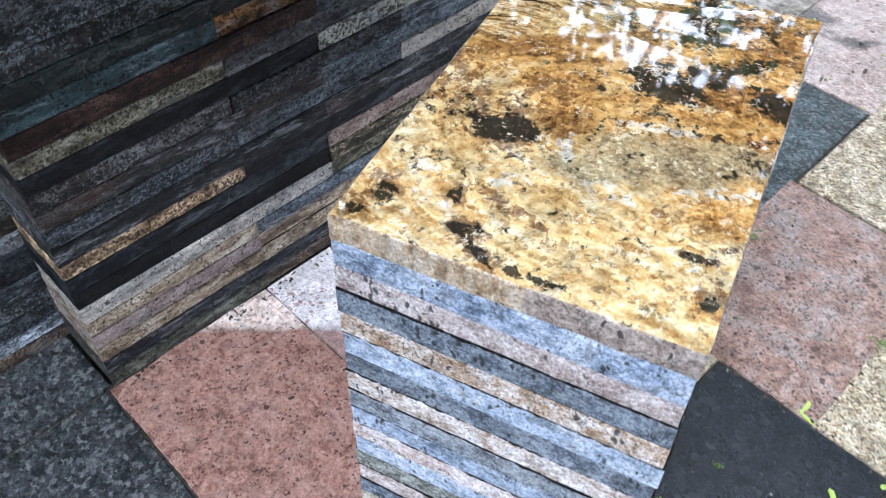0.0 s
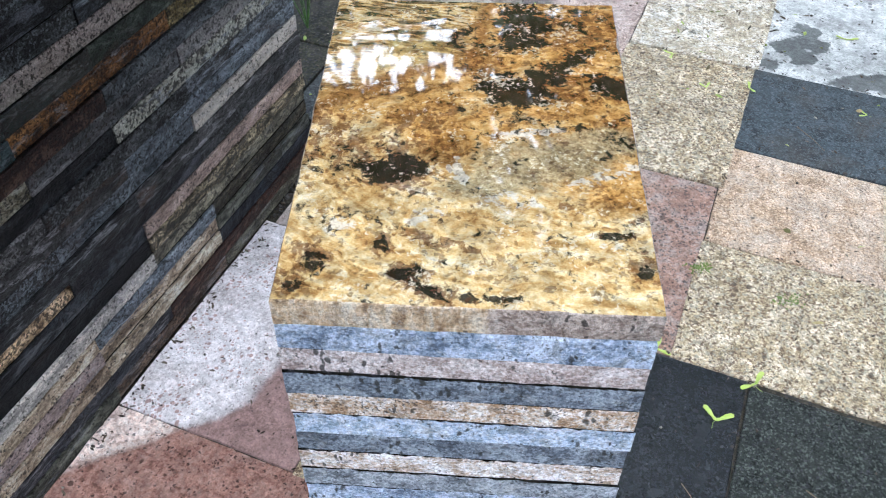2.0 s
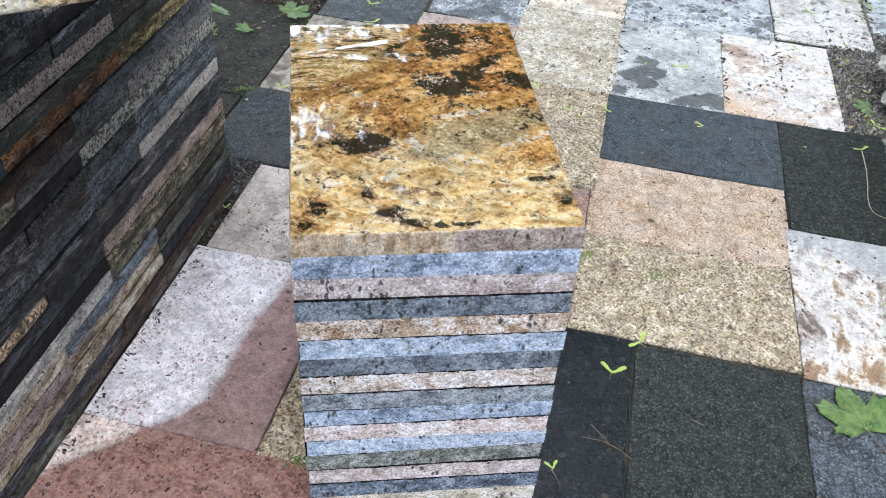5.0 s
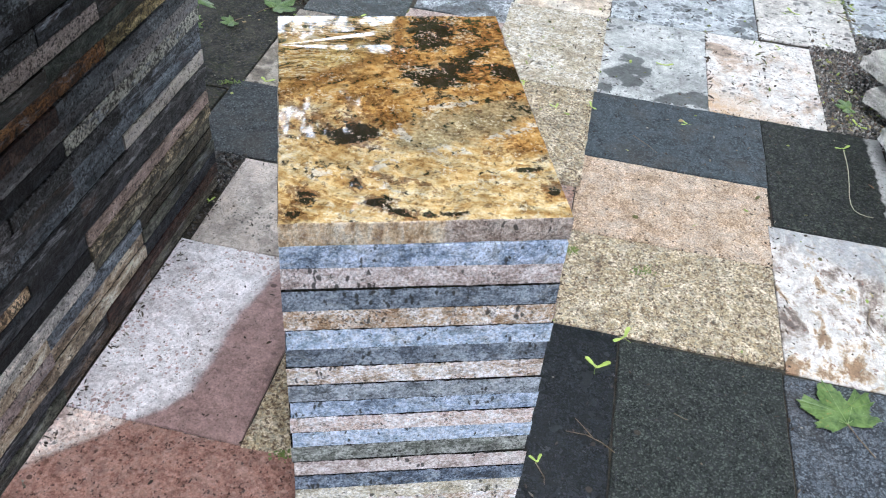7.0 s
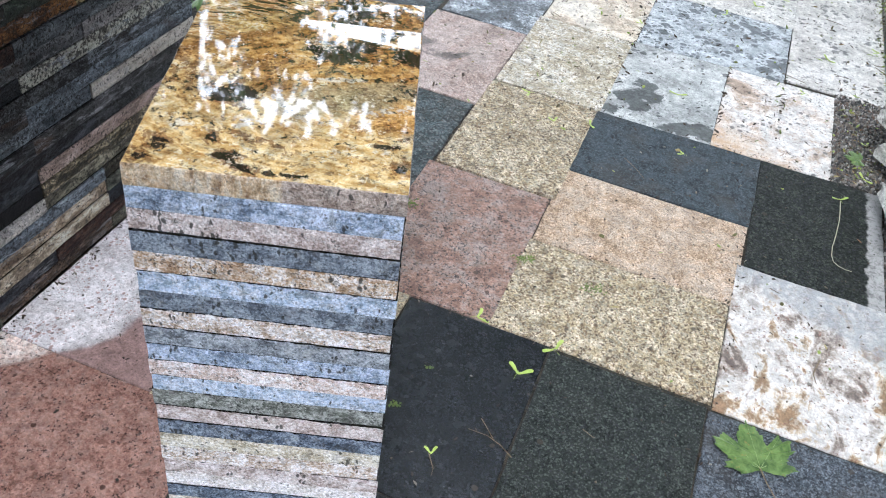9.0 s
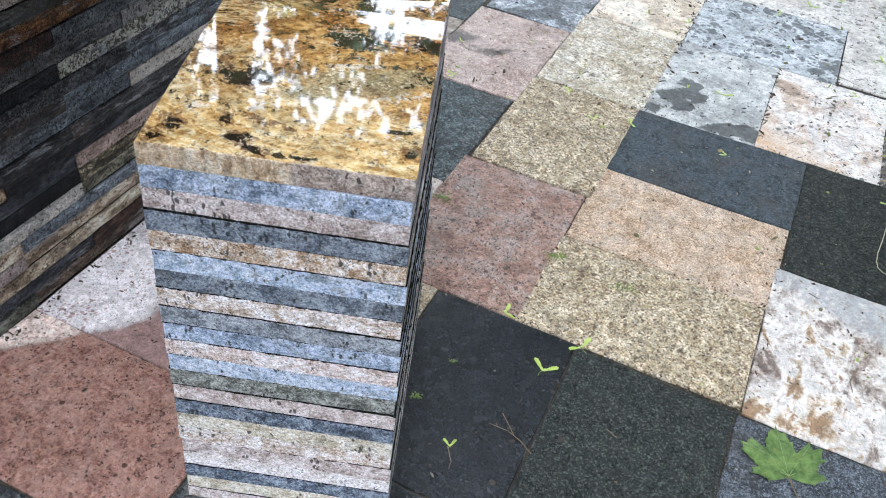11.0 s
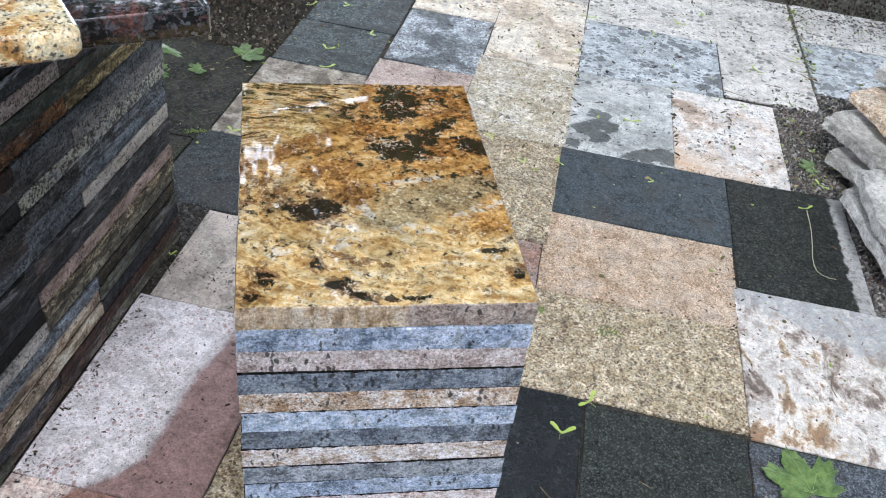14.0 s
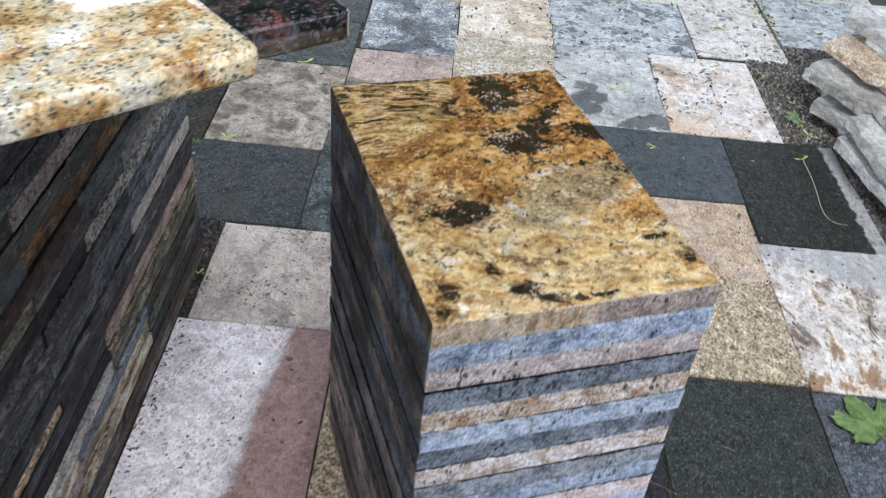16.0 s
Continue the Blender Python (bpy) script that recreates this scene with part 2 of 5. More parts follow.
M["tan"] = granite("tan_granite", [(0.37, 0.26, 0.17), (0.50, 0.385, 0.285), (0.43, 0.355, 0.285)], speck=(0.16, 0.1, 0.06), specks=0.4, grain=0.002, cloud=0.07, rough=0.65, dirt=0.2, patch=0.4, grit=0.85)
M["yellow"] = granite("yellow_speckled_granite", [(0.29, 0.225, 0.135), (0.42, 0.345, 0.225), (0.53, 0.455, 0.345)], speck=(0.10, 0.06, 0.035), specks=0.75, fleck=(0.28, 0.26, 0.20), grain=0.0034, cloud=0.04, rough=0.65, dirt=0.3, grit=0.8, crumbs=1.2)
M["yellow_dry"] = granite("yellow_granite_half_dry", [(0.38, 0.32, 0.22), (0.52, 0.47, 0.37), (0.60, 0.575, 0.52)], speck=(0.17, 0.13, 0.09), specks=0.5, fleck=(0.36, 0.32, 0.24), grain=0.0036, cloud=0.05, rough=0.6, dirt=0.3, drops=0.18, grit=0.45)
M["pink"] = granite("pink_granite", [(0.23, 0.135, 0.10), (0.30, 0.195, 0.155), (0.28, 0.225, 0.20)], speck=(0.05, 0.05, 0.05), specks=0.4, grain=0.0028, cloud=0.06, rough=0.55, dirt=0.25, patch=0.35, grit=0.5, drops=0.35, drop_size=0.5)
M["pink_pale"] = granite("pale_pink_granite", [(0.32, 0.235, 0.20), (0.43, 0.345, 0.305), (0.39, 0.32, 0.29)], speck=(0.2, 0.13, 0.11), specks=0.3, grain=0.003, cloud=0.08, rough=0.6, dirt=0.3, veins=0.6, damp=0.15)
LINE = (-0.04, 0.66, [(0.0, 0.1), (0.14, 0.315), (0.257, 0.51), (0.323, 0.6), (0.377, 0.705), (0.443, 0.78), (0.543, 0.79), (0.707, 0.79), (0.786, 0.83), (1.0, 0.87)])
M["pink_wet"] = granite("pink_granite_dry_and_wet", [(0.60, 0.55, 0.555), (0.72, 0.68, 0.69), (0.68, 0.65, 0.665)], speck=(0.34, 0.33, 0.33), specks=0.2, grain=0.0022, cloud=0.05, rough=0.65, dirt=0.06, patch=0.4, crumbs=0.15, drops=0.42, wet_line=LINE, grit=0.3, drop_size=0.36)
M["pink_wet_red"] = granite("red_pink_granite_dry_and_wet", [(0.55, 0.42, 0.365), (0.75, 0.615, 0.55), (0.70, 0.625, 0.58)], speck=(0.10, 0.09, 0.09), specks=0.2, grain=0.0032, cloud=0.04, rough=0.45, dirt=0.06, patch=0.5, wet_line=LINE, grit=0.4, drops=0.16, drop_size=0.4, crumbs=0.5)
M["marble"] = granite("pale_streaked_granite", [(0.356, 0.309, 0.271), (0.514, 0.452, 0.405), (0.474, 0.406, 0.354)], speck=(0.22, 0.19, 0.16), specks=0.2, grain=0.0026, cloud=0.06, veins=0.9, rough=0.65, dirt=0.25, patch=0.2, grit=0.25, drops=0.3, drop_size=0.5)
M["white_orange"] = granite("white_and_orange_granite", [(0.46, 0.36, 0.28), (0.58, 0.51, 0.45), (0.64, 0.61, 0.575), (0.65, 0.63, 0.60), (0.58, 0.56, 0.53)], speck=(0.3, 0.22, 0.17), specks=0.15, grain=0.003, cloud=0.10, veins=0.2, rough=0.65, dirt=0.2, drops=0.34, drop_size=0.7, patch=0.14, grit=0.25, crumbs=0.6, zone=(-0.75, -1.0, 0.22, (0.50, 0.35, 0.22), 0.12))
M["white_rust"] = granite("white_granite_with_rust", [(0.17, 0.135, 0.115), (0.33, 0.28, 0.24), (0.50, 0.455, 0.415), (0.60, 0.575, 0.55), (0.62, 0.595, 0.56), (0.46, 0.37, 0.27), (0.24, 0.155, 0.09)], speck=(0.2, 0.11, 0.08), specks=0.08, grain=0.0042, cloud=0.07, veins=0.6, rough=0.6, dirt=0.25, patch=0.14, grit=0.3, zone=(0.45, 1.0, 0.09, (0.31, 0.32, 0.33), 0.03))
M["grey_pale"] = granite("pale_grey_granite", [(0.37, 0.38, 0.37), (0.49, 0.50, 0.485)], speck=(0.24, 0.25, 0.25), specks=0.15, grain=0.0025, cloud=0.09, rough=0.65, dirt=0.2, drops=0.3, grit=0.25, patch=0.25, crumbs=0.6, stain=[(-0.065, -0.02, 0.034), (-0.05, -0.075, 0.042), (-0.1, -0.11, 0.038), (-0.06, -0.15, 0.032), (-0.135, -0.2, 0.028), (0.075, -0.2, 0.038), (0.125, -0.19, 0.042), (0.03, -0.23, 0.028)])
M["blue_drops"] = granite("pale_blue_granite_with_drops", [(0.36, 0.385, 0.40), (0.50, 0.53, 0.545)], speck=(0.2, 0.22, 0.26), specks=0.2, grain=0.0028, cloud=0.06, rough=0.65, dirt=0.2, drops=0.85, grit=0.3, patch=0.25, crumbs=0.6)
M["white_drops"] = granite("off_white_granite_with_drops", [(0.52, 0.495, 0.455), (0.64, 0.615, 0.57), (0.60, 0.58, 0.545)], speck=(0.3, 0.27, 0.24), specks=0.12, grain=0.003, cloud=0.12, veins=0.3, rough=0.65, dirt=0.3, drops=0.45, grit=0.22, patch=0.2, crumbs=0.7)
M["peach"] = granite("peach_granite", [(0.55, 0.46, 0.354), (0.71, 0.645, 0.538), (0.66, 0.61, 0.524)], speck=(0.28, 0.2, 0.16), specks=0.12, grain=0.003, cloud=0.12, veins=0.3, rough=0.65, dirt=0.3, drops=0.3, grit=0.25, patch=0.2, crumbs=0.7)
M["grey_speckled"] = granite("grey_speckled_granite", [(0.22, 0.24, 0.26), (0.44, 0.47, 0.5)], speck=(0.06, 0.065, 0.07), specks=0.55, grain=0.004, cloud=0.05, rough=0.6, dirt=0.2, damp=0.45)
M["light_blotched"] = granite("light_blotched_granite", [(0.136, 0.111, 0.085), (0.216, 0.185, 0.146), (0.32, 0.281, 0.231), (0.4, 0.355, 0.299)], speck=(0.1, 0.09, 0.08), specks=0.25, grain=0.003, cloud=0.06, rough=0.6, dirt=0.35, patch=0.15, drops=0.3, grit=0.3)
M["mossy"] = granite("dark_mossy_stone", [(0.007, 0.007, 0.006), (0.02, 0.0195, 0.016), (0.024, 0.027, 0.014)], fleck=(0.06, 0.054, 0.036), specks=0.5, grain=0.004, cloud=0.04, rough=0.7, dirt=0.4, grit=1.0, sheen=0.15)
M["dark_damp"] = granite("dark_damp_granite", [(0.024, 0.033, 0.034), (0.070, 0.091, 0.094)], fleck=(0.14, 0.15, 0.145), specks=0.5, grain=0.003, cloud=0.04, rough=0.6, dirt=0.3, damp=0.4, grit=1.0, sheen=0.2)


def edge_stone(name, colours, rough=0.7, specks=0.35, grain=0.0013, runs=0.5, fleck=None, speck=(0.02, 0.022, 0.026), dirt=0.4, long=0.9, grit=0.7, sheen=0.2, half=None, side=True):
    """The sawn edge of a stone slab: fine crystals in soft clouds, dark weathering smeared along and down it."""
    n = Net(name, seed=len(name) * 2.3)
    bent = n.wobble(n.wobble(n.vec, grain * 3.0, grain * 3.0), grain * 0.8, grain * 1.6)
    cloud = n.noise(0.028, 6, 0.65, 0.6, n.stretch(n.wobble(n.vec, 0.04, 0.02), long, long, 1.2))
    cloud = n.op("MULTIPLY_ADD", cloud, 2.6, -0.8)
    crystal = n.split(n.cells(grain * 1.7, "Color", "F1", bent))[0]
    mid = n.op("MULTIPLY_ADD", n.noise(0.009, 7, 0.78, 0.3, n.stretch(bent, 0.75, 0.75, 1.0)), 2.0, -0.5)
    v = n.op("ADD", n.op("MULTIPLY", crystal, 0.28), n.op("ADD", n.op("MULTIPLY", cloud, 0.44), n.op("MULTIPLY", mid, 0.30)))

    def shades(stops):
        ends = [scaled(stops[0], 0.6)] + list(stops) + [scaled(stops[-1], 1.22)]
        return n.ramp(v, [(0.2 + 0.6 * i / (len(stops) + 1), c) for i, c in enumerate(ends)])

    col = shades(colours)
    if half:
        # the stone's colour changes along the edge, in ragged upright steps
        where = n.split(n.wobble(n.wobble(n.raw, 0.05, 0.05), 0.012, 0.012))[0]
        runs_down = n.noise(0.011, 5, 0.65, 0.5, n.stretch(n.wobble(n.raw, 0.012, 0.006), 1.0, 1.0, 0.3))
        other = n.ramp(runs_down, [(0.38 + 0.24 * i / (len(half[1]) - 1), c) for i, c in enumerate(half[1])])
        col = n.mix(n.step(where, half[0] + 0.006, half[0] - 0.006), col, n.mix(0.35, other, shades(half[1])))
    if fleck:
        f = n.step(n.split(n.cells(grain * 2.2, "Color", "F1", bent))[1], 0.72, 0.8)
        col = n.mix(n.op("MULTIPLY", f, 0.7), col, fleck)
    swarm = n.noise(0.022, 5, 0.7, 0.5)
    s = n.step(n.op("ADD", n.split(n.cells(grain * 1.6, "Color", "F1", bent))[2], n.op("MULTIPLY", swarm, 1.6)), 1.92 - 0.36 * specks, 2.0 - 0.36 * specks)
    col = n.mix(n.op("MULTIPLY", s, 0.8), col, speck)
    col = n.mix(grit, col, n.ramp(n.noise(0.0036, 6, 0.8), [(0.38, 0.3), (0.48, 1.0), (0.62, 1.5)]), "MULTIPLY")
    streak = n.step(n.noise(0.010, 7, 0.75, 0.3, n.stretch(n.wobble(n.vec, 0.02, 0.012), 0.4, 0.4, 1.0)), 0.57, 0.65)
    col = n.mix(n.op("MULTIPLY", streak, min(1.0, dirt * 1.1)), col, (0.03, 0.027, 0.023))
    blot = n.step(n.noise(0.035, 8, 0.8, 0.6), 0.52, 0.63)
    col = n.mix(n.op("MULTIPLY", blot, min(1.0, dirt * 1.2)), col, (0.04, 0.04, 0.038))
    bloom = n.step(n.noise(0.025, 8, 0.8, 0.8), 0.53, 0.64)
    col = n.mix(n.op("MULTIPLY", bloom, 0.5 * dirt), col, (0.75, 0.75, 0.74))
    # dried drops run down the face
    x, y, z = n.split(n.wobble(n.wobble(n.raw, 0.014, 0.008), 0.004, 0.003))
    face = n.t.nodes.new("ShaderNodeCombineXYZ")
    n.put(face.inputs[0], n.op("ADD", n.op("ADD", x, n.op("MULTIPLY", y, 0.93)), n.op("MULTIPLY", n.random, 7.0)))
    n.put(face.inputs[1], n.op("MULTIPLY", z, 0.42))
    pick = n.op("ADD", n.split(n.cells(0.0055, "Color", "F1", face.outputs[0], True))[0], n.op("MULTIPLY_ADD", n.noise(0.05, 4, 0.6), 3.2, -1.6))
    drip = n.op("MULTIPLY", n.step(pick, 1.07, 1.11), n.step(n.cells(0.0055, "Distance", "F1", face.outputs[0], True), n.op("MULTIPLY", pick, 0.38), n.op("MULTIPLY", pick, 0.2)))
    col = n.mix(n.op("MULTIPLY", drip, min(1.0, runs * 1.7)), col, (0.02, 0.02, 0.018))
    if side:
        # slanting smears of dirt on both flanks, the shade beside the counter painted in
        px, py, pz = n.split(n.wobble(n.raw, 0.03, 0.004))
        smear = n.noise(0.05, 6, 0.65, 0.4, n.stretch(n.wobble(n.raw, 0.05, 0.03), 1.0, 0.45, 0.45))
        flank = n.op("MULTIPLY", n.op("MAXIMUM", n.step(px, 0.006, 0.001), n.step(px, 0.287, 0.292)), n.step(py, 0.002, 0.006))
        covered = n.op("MULTIPLY", flank, n.ramp(smear, [(0.36, 0.88), (0.5, 0.6), (0.64, 0.08)]))
        col = n.mix(covered, col, (0.045, 0.047, 0.043))
    r = n.op("MULTIPLY_ADD", n.noise(0.02, 4, 0.7), 0.4, rough - 0.2)
    h = n.op("ADD", n.noise(0.003, 5, 0.8), n.op("MULTIPLY", n.noise(0.014, 4, 0.7), 2.0))
    return n.done(col, r, h, 0.0022 if rough > 0.3 else 0.0008, specular=sheen)


def wall_stone(name, low, mid, high, fleck=None, flecks=0.3, rust=0.25, scuff_glint=0.4, rough=0.5, sheen=0.14, mottle=0.6, chips=0.25, chip=(0.006, 0.006, 0.006), size=0.0026, even=0.25):
    """A dark sawn strip of the counter: strong blotches, crystals, rust smears, pale scuffs and painted glints along
    it.
    """
    n = Net(name, seed=len(name) * 3.1)
    low, mid, high = scaled(low, 1.05), scaled(mid, 1.3), scaled(high, 1.5)
    along = n.stretch(n.wobble(n.vec, 0.02, 0.010), 1.0, 0.28, 1.0)
    bent = n.wobble(n.wobble(n.vec, 0.006, 0.006), 0.002, 0.003)
    a = n.op("MULTIPLY_ADD", n.noise(0.022, 8, 0.70, 0.7, along), 3.2, -1.1)
    b = n.op("MULTIPLY_ADD", n.noise(0.007, 5, 0.7, 0.3, bent), 2.6, -0.8)
    c = n.split(n.cells(size, "Color", "F1", bent))[0]
    v = n.op("ADD", n.op("MULTIPLY", a, 0.66), n.op("ADD", n.op("MULTIPLY", b, 0.24), n.op("MULTIPLY", c, 0.10)))
    v = n.op("MULTIPLY_ADD", v, 1.0 - even, 0.55 * even)
    col = n.ramp(v, [(0.22, scaled(low, 0.6)), (0.4, low), (0.55, mid), (0.72, high), (0.9, scaled(high, 1.5))])
    if fleck:
        f = n.op("ADD", n.split(n.cells(size * 1.3, "Color", "F1", bent))[1], n.op("MULTIPLY_ADD", n.noise(0.03, 4, 0.6), 1.0, -0.5))
        col = n.mix(n.op("MULTIPLY", n.step(f, 0.95 - 0.5 * flecks, 1.0 - 0.5 * flecks), 0.85), col, fleck)
    k = n.op("ADD", n.split(n.cells(size * 1.1, "Color", "F1", bent))[2], n.op("MULTIPLY_ADD", n.noise(0.02, 4, 0.6), 1.0, -0.5))
    col = n.mix(n.op("MULTIPLY", n.step(k, 0.97 - 0.5 * chips, 1.02 - 0.5 * chips), 0.85), col, chip)
    stain = n.step(n.noise(0.05, 7, 0.7, 0.6, along), 0.53, 0.62)
    col = n.mix(n.op("MULTIPLY", stain, rust), col, (0.07, 0.036, 0.018))
    # pale streaks: scuffs, with broken highlights painted into the colour
    pale = n.step(n.noise(0.014, 8, 0.8, 0.5, n.stretch(n.wobble(n.vec, 0.02, 0.010), 0.8, 0.14, 0.8)), 0.52, 0.63)
    col = n.mix(n.op("MULTIPLY", n.op("MULTIPLY", pale, n.step(n.op("FRACT", n.op("MULTIPLY", n.random, 13.7)), 0.2, 0.8)), min(1.0, scuff_glint * 1.7)), col, (0.34, 0.355, 0.385))
    col = n.mix(mottle, col, n.ramp(n.noise(0.0028, 5, 0.8), [(0.38, 0.3), (0.49, 1.0), (0.62, 2.0)]), "MULTIPLY")
    # no two strips alike: each is a little lighter or darker, browner or bluer
    col = n.mix(1.0, col, n.ramp(n.random, [(0.0, 0.35), (0.4, 0.65), (0.7, 1.0), (0.9, 1.5), (1.0, 2.0)]), "MULTIPLY")
    hue = n.op("FRACT", n.op("MULTIPLY", n.random, 7.3))
    col = n.mix(0.45, col, n.ramp(hue, [(0.0, (1.2, 0.96, 0.84)), (0.4, (1.0, 1.0, 1.0)), (0.75, (0.86, 0.97, 1.14)), (1.0, (1.06, 0.95, 1.08))]), "MULTIPLY")
    r = n.op("MULTIPLY_ADD", n.noise(0.02, 4, 0.7), 0.4, rough - 0.2)
    h = n.op("ADD", n.noise(0.003, 5, 0.8), n.op("MULTIPLY", n.noise(0.012, 4, 0.7), 2.0))
    return n.done(col, r, h, 0.0026 if rough > 0.4 else 0.0006, specular=sheen)


E_ = {}
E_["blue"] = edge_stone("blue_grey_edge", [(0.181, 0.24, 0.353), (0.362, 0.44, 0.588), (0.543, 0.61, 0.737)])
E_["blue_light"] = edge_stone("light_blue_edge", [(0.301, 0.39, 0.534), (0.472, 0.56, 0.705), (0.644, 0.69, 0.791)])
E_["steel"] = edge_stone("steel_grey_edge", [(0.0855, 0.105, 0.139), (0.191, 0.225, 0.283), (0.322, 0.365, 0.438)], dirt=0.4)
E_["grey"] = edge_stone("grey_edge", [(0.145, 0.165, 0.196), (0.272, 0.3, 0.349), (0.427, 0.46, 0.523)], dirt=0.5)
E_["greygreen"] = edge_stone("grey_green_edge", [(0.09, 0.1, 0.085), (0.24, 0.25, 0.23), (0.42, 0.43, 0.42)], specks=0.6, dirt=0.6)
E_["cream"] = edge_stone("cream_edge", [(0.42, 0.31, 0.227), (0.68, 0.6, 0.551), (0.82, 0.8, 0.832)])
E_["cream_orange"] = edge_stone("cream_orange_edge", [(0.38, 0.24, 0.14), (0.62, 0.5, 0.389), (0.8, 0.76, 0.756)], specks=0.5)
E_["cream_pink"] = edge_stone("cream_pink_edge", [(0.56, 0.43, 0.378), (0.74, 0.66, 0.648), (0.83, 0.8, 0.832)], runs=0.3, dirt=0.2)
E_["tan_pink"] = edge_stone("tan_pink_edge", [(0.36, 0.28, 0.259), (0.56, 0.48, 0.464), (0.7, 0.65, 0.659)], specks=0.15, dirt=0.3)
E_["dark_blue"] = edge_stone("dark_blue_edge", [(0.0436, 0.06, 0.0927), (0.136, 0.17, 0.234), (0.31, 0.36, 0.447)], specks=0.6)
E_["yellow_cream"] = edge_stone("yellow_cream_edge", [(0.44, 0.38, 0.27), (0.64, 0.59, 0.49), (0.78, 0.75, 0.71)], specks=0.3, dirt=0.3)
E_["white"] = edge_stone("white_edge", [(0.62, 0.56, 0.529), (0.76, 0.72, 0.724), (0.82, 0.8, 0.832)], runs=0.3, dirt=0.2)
# the counter's courses: mostly dark, some polished
E_["k_black"] = wall_stone("black_edge", (0.00442, 0.00497, 0.00519), (0.011, 0.0122, 0.0135), (0.0387, 0.042, 0.0457), rough=0.5, sheen=0.15, rust=0.2, scuff_glint=0.35, even=0.5)
E_["k_dark"] = wall_stone("dark_grey_edge", (0.00663, 0.00718, 0.00727), (0.0199, 0.021, 0.0218), (0.0553, 0.0586, 0.0603), rust=0.35, scuff_glint=0.4, even=0.5)
E_["k_speck"] = wall_stone("dark_speckled_edge", (0.012, 0.0135, 0.014), (0.0419, 0.0448, 0.0463), (0.112, 0.12, 0.124), fleck=(0.13, 0.14, 0.15), flecks=0.35, chips=0.6, rust=0.15)
E_["k_slate"] = wall_stone("slate_blue_edge", (0.0209, 0.0254, 0.0296), (0.0673, 0.0762, 0.0843), (0.164, 0.179, 0.19), chips=0.5, rust=0.15, scuff_glint=0.45, even=0.55)
E_["k_green"] = wall_stone("dark_green_edge", (0.0065, 0.0104, 0.00916), (0.0182, 0.026, 0.022), (0.052, 0.0676, 0.0562), rough=0.5, rust=0.15, sheen=0.15, even=0.4)
E_["k_teal"] = wall_stone("dark_teal_polished_edge", (0.0065, 0.013, 0.0134), (0.0156, 0.026, 0.0269), (0.039, 0.0585, 0.0587), rough=0.22, sheen=0.3, rust=0.1, scuff_glint=0.15, chips=0.2, even=0.6)
E_["k_olive"] = wall_stone("olive_speckled_edge", (0.0138, 0.0126, 0.00805), (0.0575, 0.0506, 0.0322), (0.161, 0.144, 0.0978), chips=0.75, chip=(0.008, 0.008, 0.006), rust=0.2, size=0.0032)
E_["k_orange"] = wall_stone("orange_rust_edge", (0.05, 0.024, 0.010), (0.15, 0.07, 0.025), (0.30, 0.16, 0.06), chips=0.6, rust=0.3)
E_["k_redbrown"] = wall_stone("red_brown_edge", (0.014, 0.006, 0.004), (0.042, 0.019, 0.013), (0.10, 0.055, 0.04), chips=0.4)
E_["k_brown"] = wall_stone("brown_edge", (0.0253, 0.0161, 0.0103), (0.0713, 0.0483, 0.0322), (0.172, 0.132, 0.0978), chips=0.5)
E_["k_tan"] = wall_stone("tan_speckled_edge", (0.138, 0.0883, 0.0497), (0.331, 0.235, 0.138), (0.58, 0.455, 0.304), chips=0.65, rust=0.2, chip=(0.02, 0.016, 0.012), even=0.3)
E_["k_cream"] = wall_stone("cream_speckled_edge", (0.192, 0.162, 0.096), (0.408, 0.372, 0.264), (0.624, 0.588, 0.48), chips=0.5, rust=0.2, chip=(0.02, 0.02, 0.018))
E_["k_spotted"] = wall_stone("black_spotted_cream_edge", (0.18, 0.165, 0.125), (0.32, 0.3, 0.235), (0.44, 0.42, 0.34), chips=0.9, rust=0.15, chip=(0.008, 0.008, 0.008), size=0.0036, even=0.6)
E_["k_white"] = wall_stone("white_cream_edge", (0.288, 0.27, 0.228), (0.48, 0.462, 0.414), (0.66, 0.648, 0.6), chips=0.25, rust=0.15, mottle=0.35, even=0.7)
E_["k_pale"] = wall_stone("weathered_pale_grey_edge", (0.182, 0.189, 0.182), (0.364, 0.371, 0.357), (0.588, 0.581, 0.546), chips=0.15, rust=0.12, scuff_glint=0.5, even=0.45)
E_["k_buff"] = wall_stone("buff_cream_edge", (0.28, 0.224, 0.154), (0.532, 0.448, 0.329), (0.756, 0.686, 0.56), chips=0.2, rust=0.35, scuff_glint=0.4)
E_["k_rose"] = wall_stone("pale_rose_edge", (0.28, 0.217, 0.182), (0.518, 0.42, 0.371), (0.728, 0.644, 0.588), chips=0.15, rust=0.2, scuff_glint=0.4, even=0.55)
E_["k_taupe"] = wall_stone("taupe_edge", (0.075, 0.058, 0.046), (0.15, 0.118, 0.095), (0.25, 0.21, 0.18), chips=0.2, rust=0.2, scuff_glint=0.3, even=0.6)
E_["k_ink"] = wall_stone("blue_black_edge", (0.006, 0.008, 0.011), (0.018, 0.022, 0.030), (0.06, 0.07, 0.085), chips=0.3, rust=0.05, scuff_glint=0.5, even=0.35)
E_["k_moss"] = wall_stone("grey_olive_edge", (0.04, 0.041, 0.03), (0.1, 0.1, 0.075), (0.2, 0.2, 0.155), chips=0.4, rust=0.2, scuff_glint=0.3)
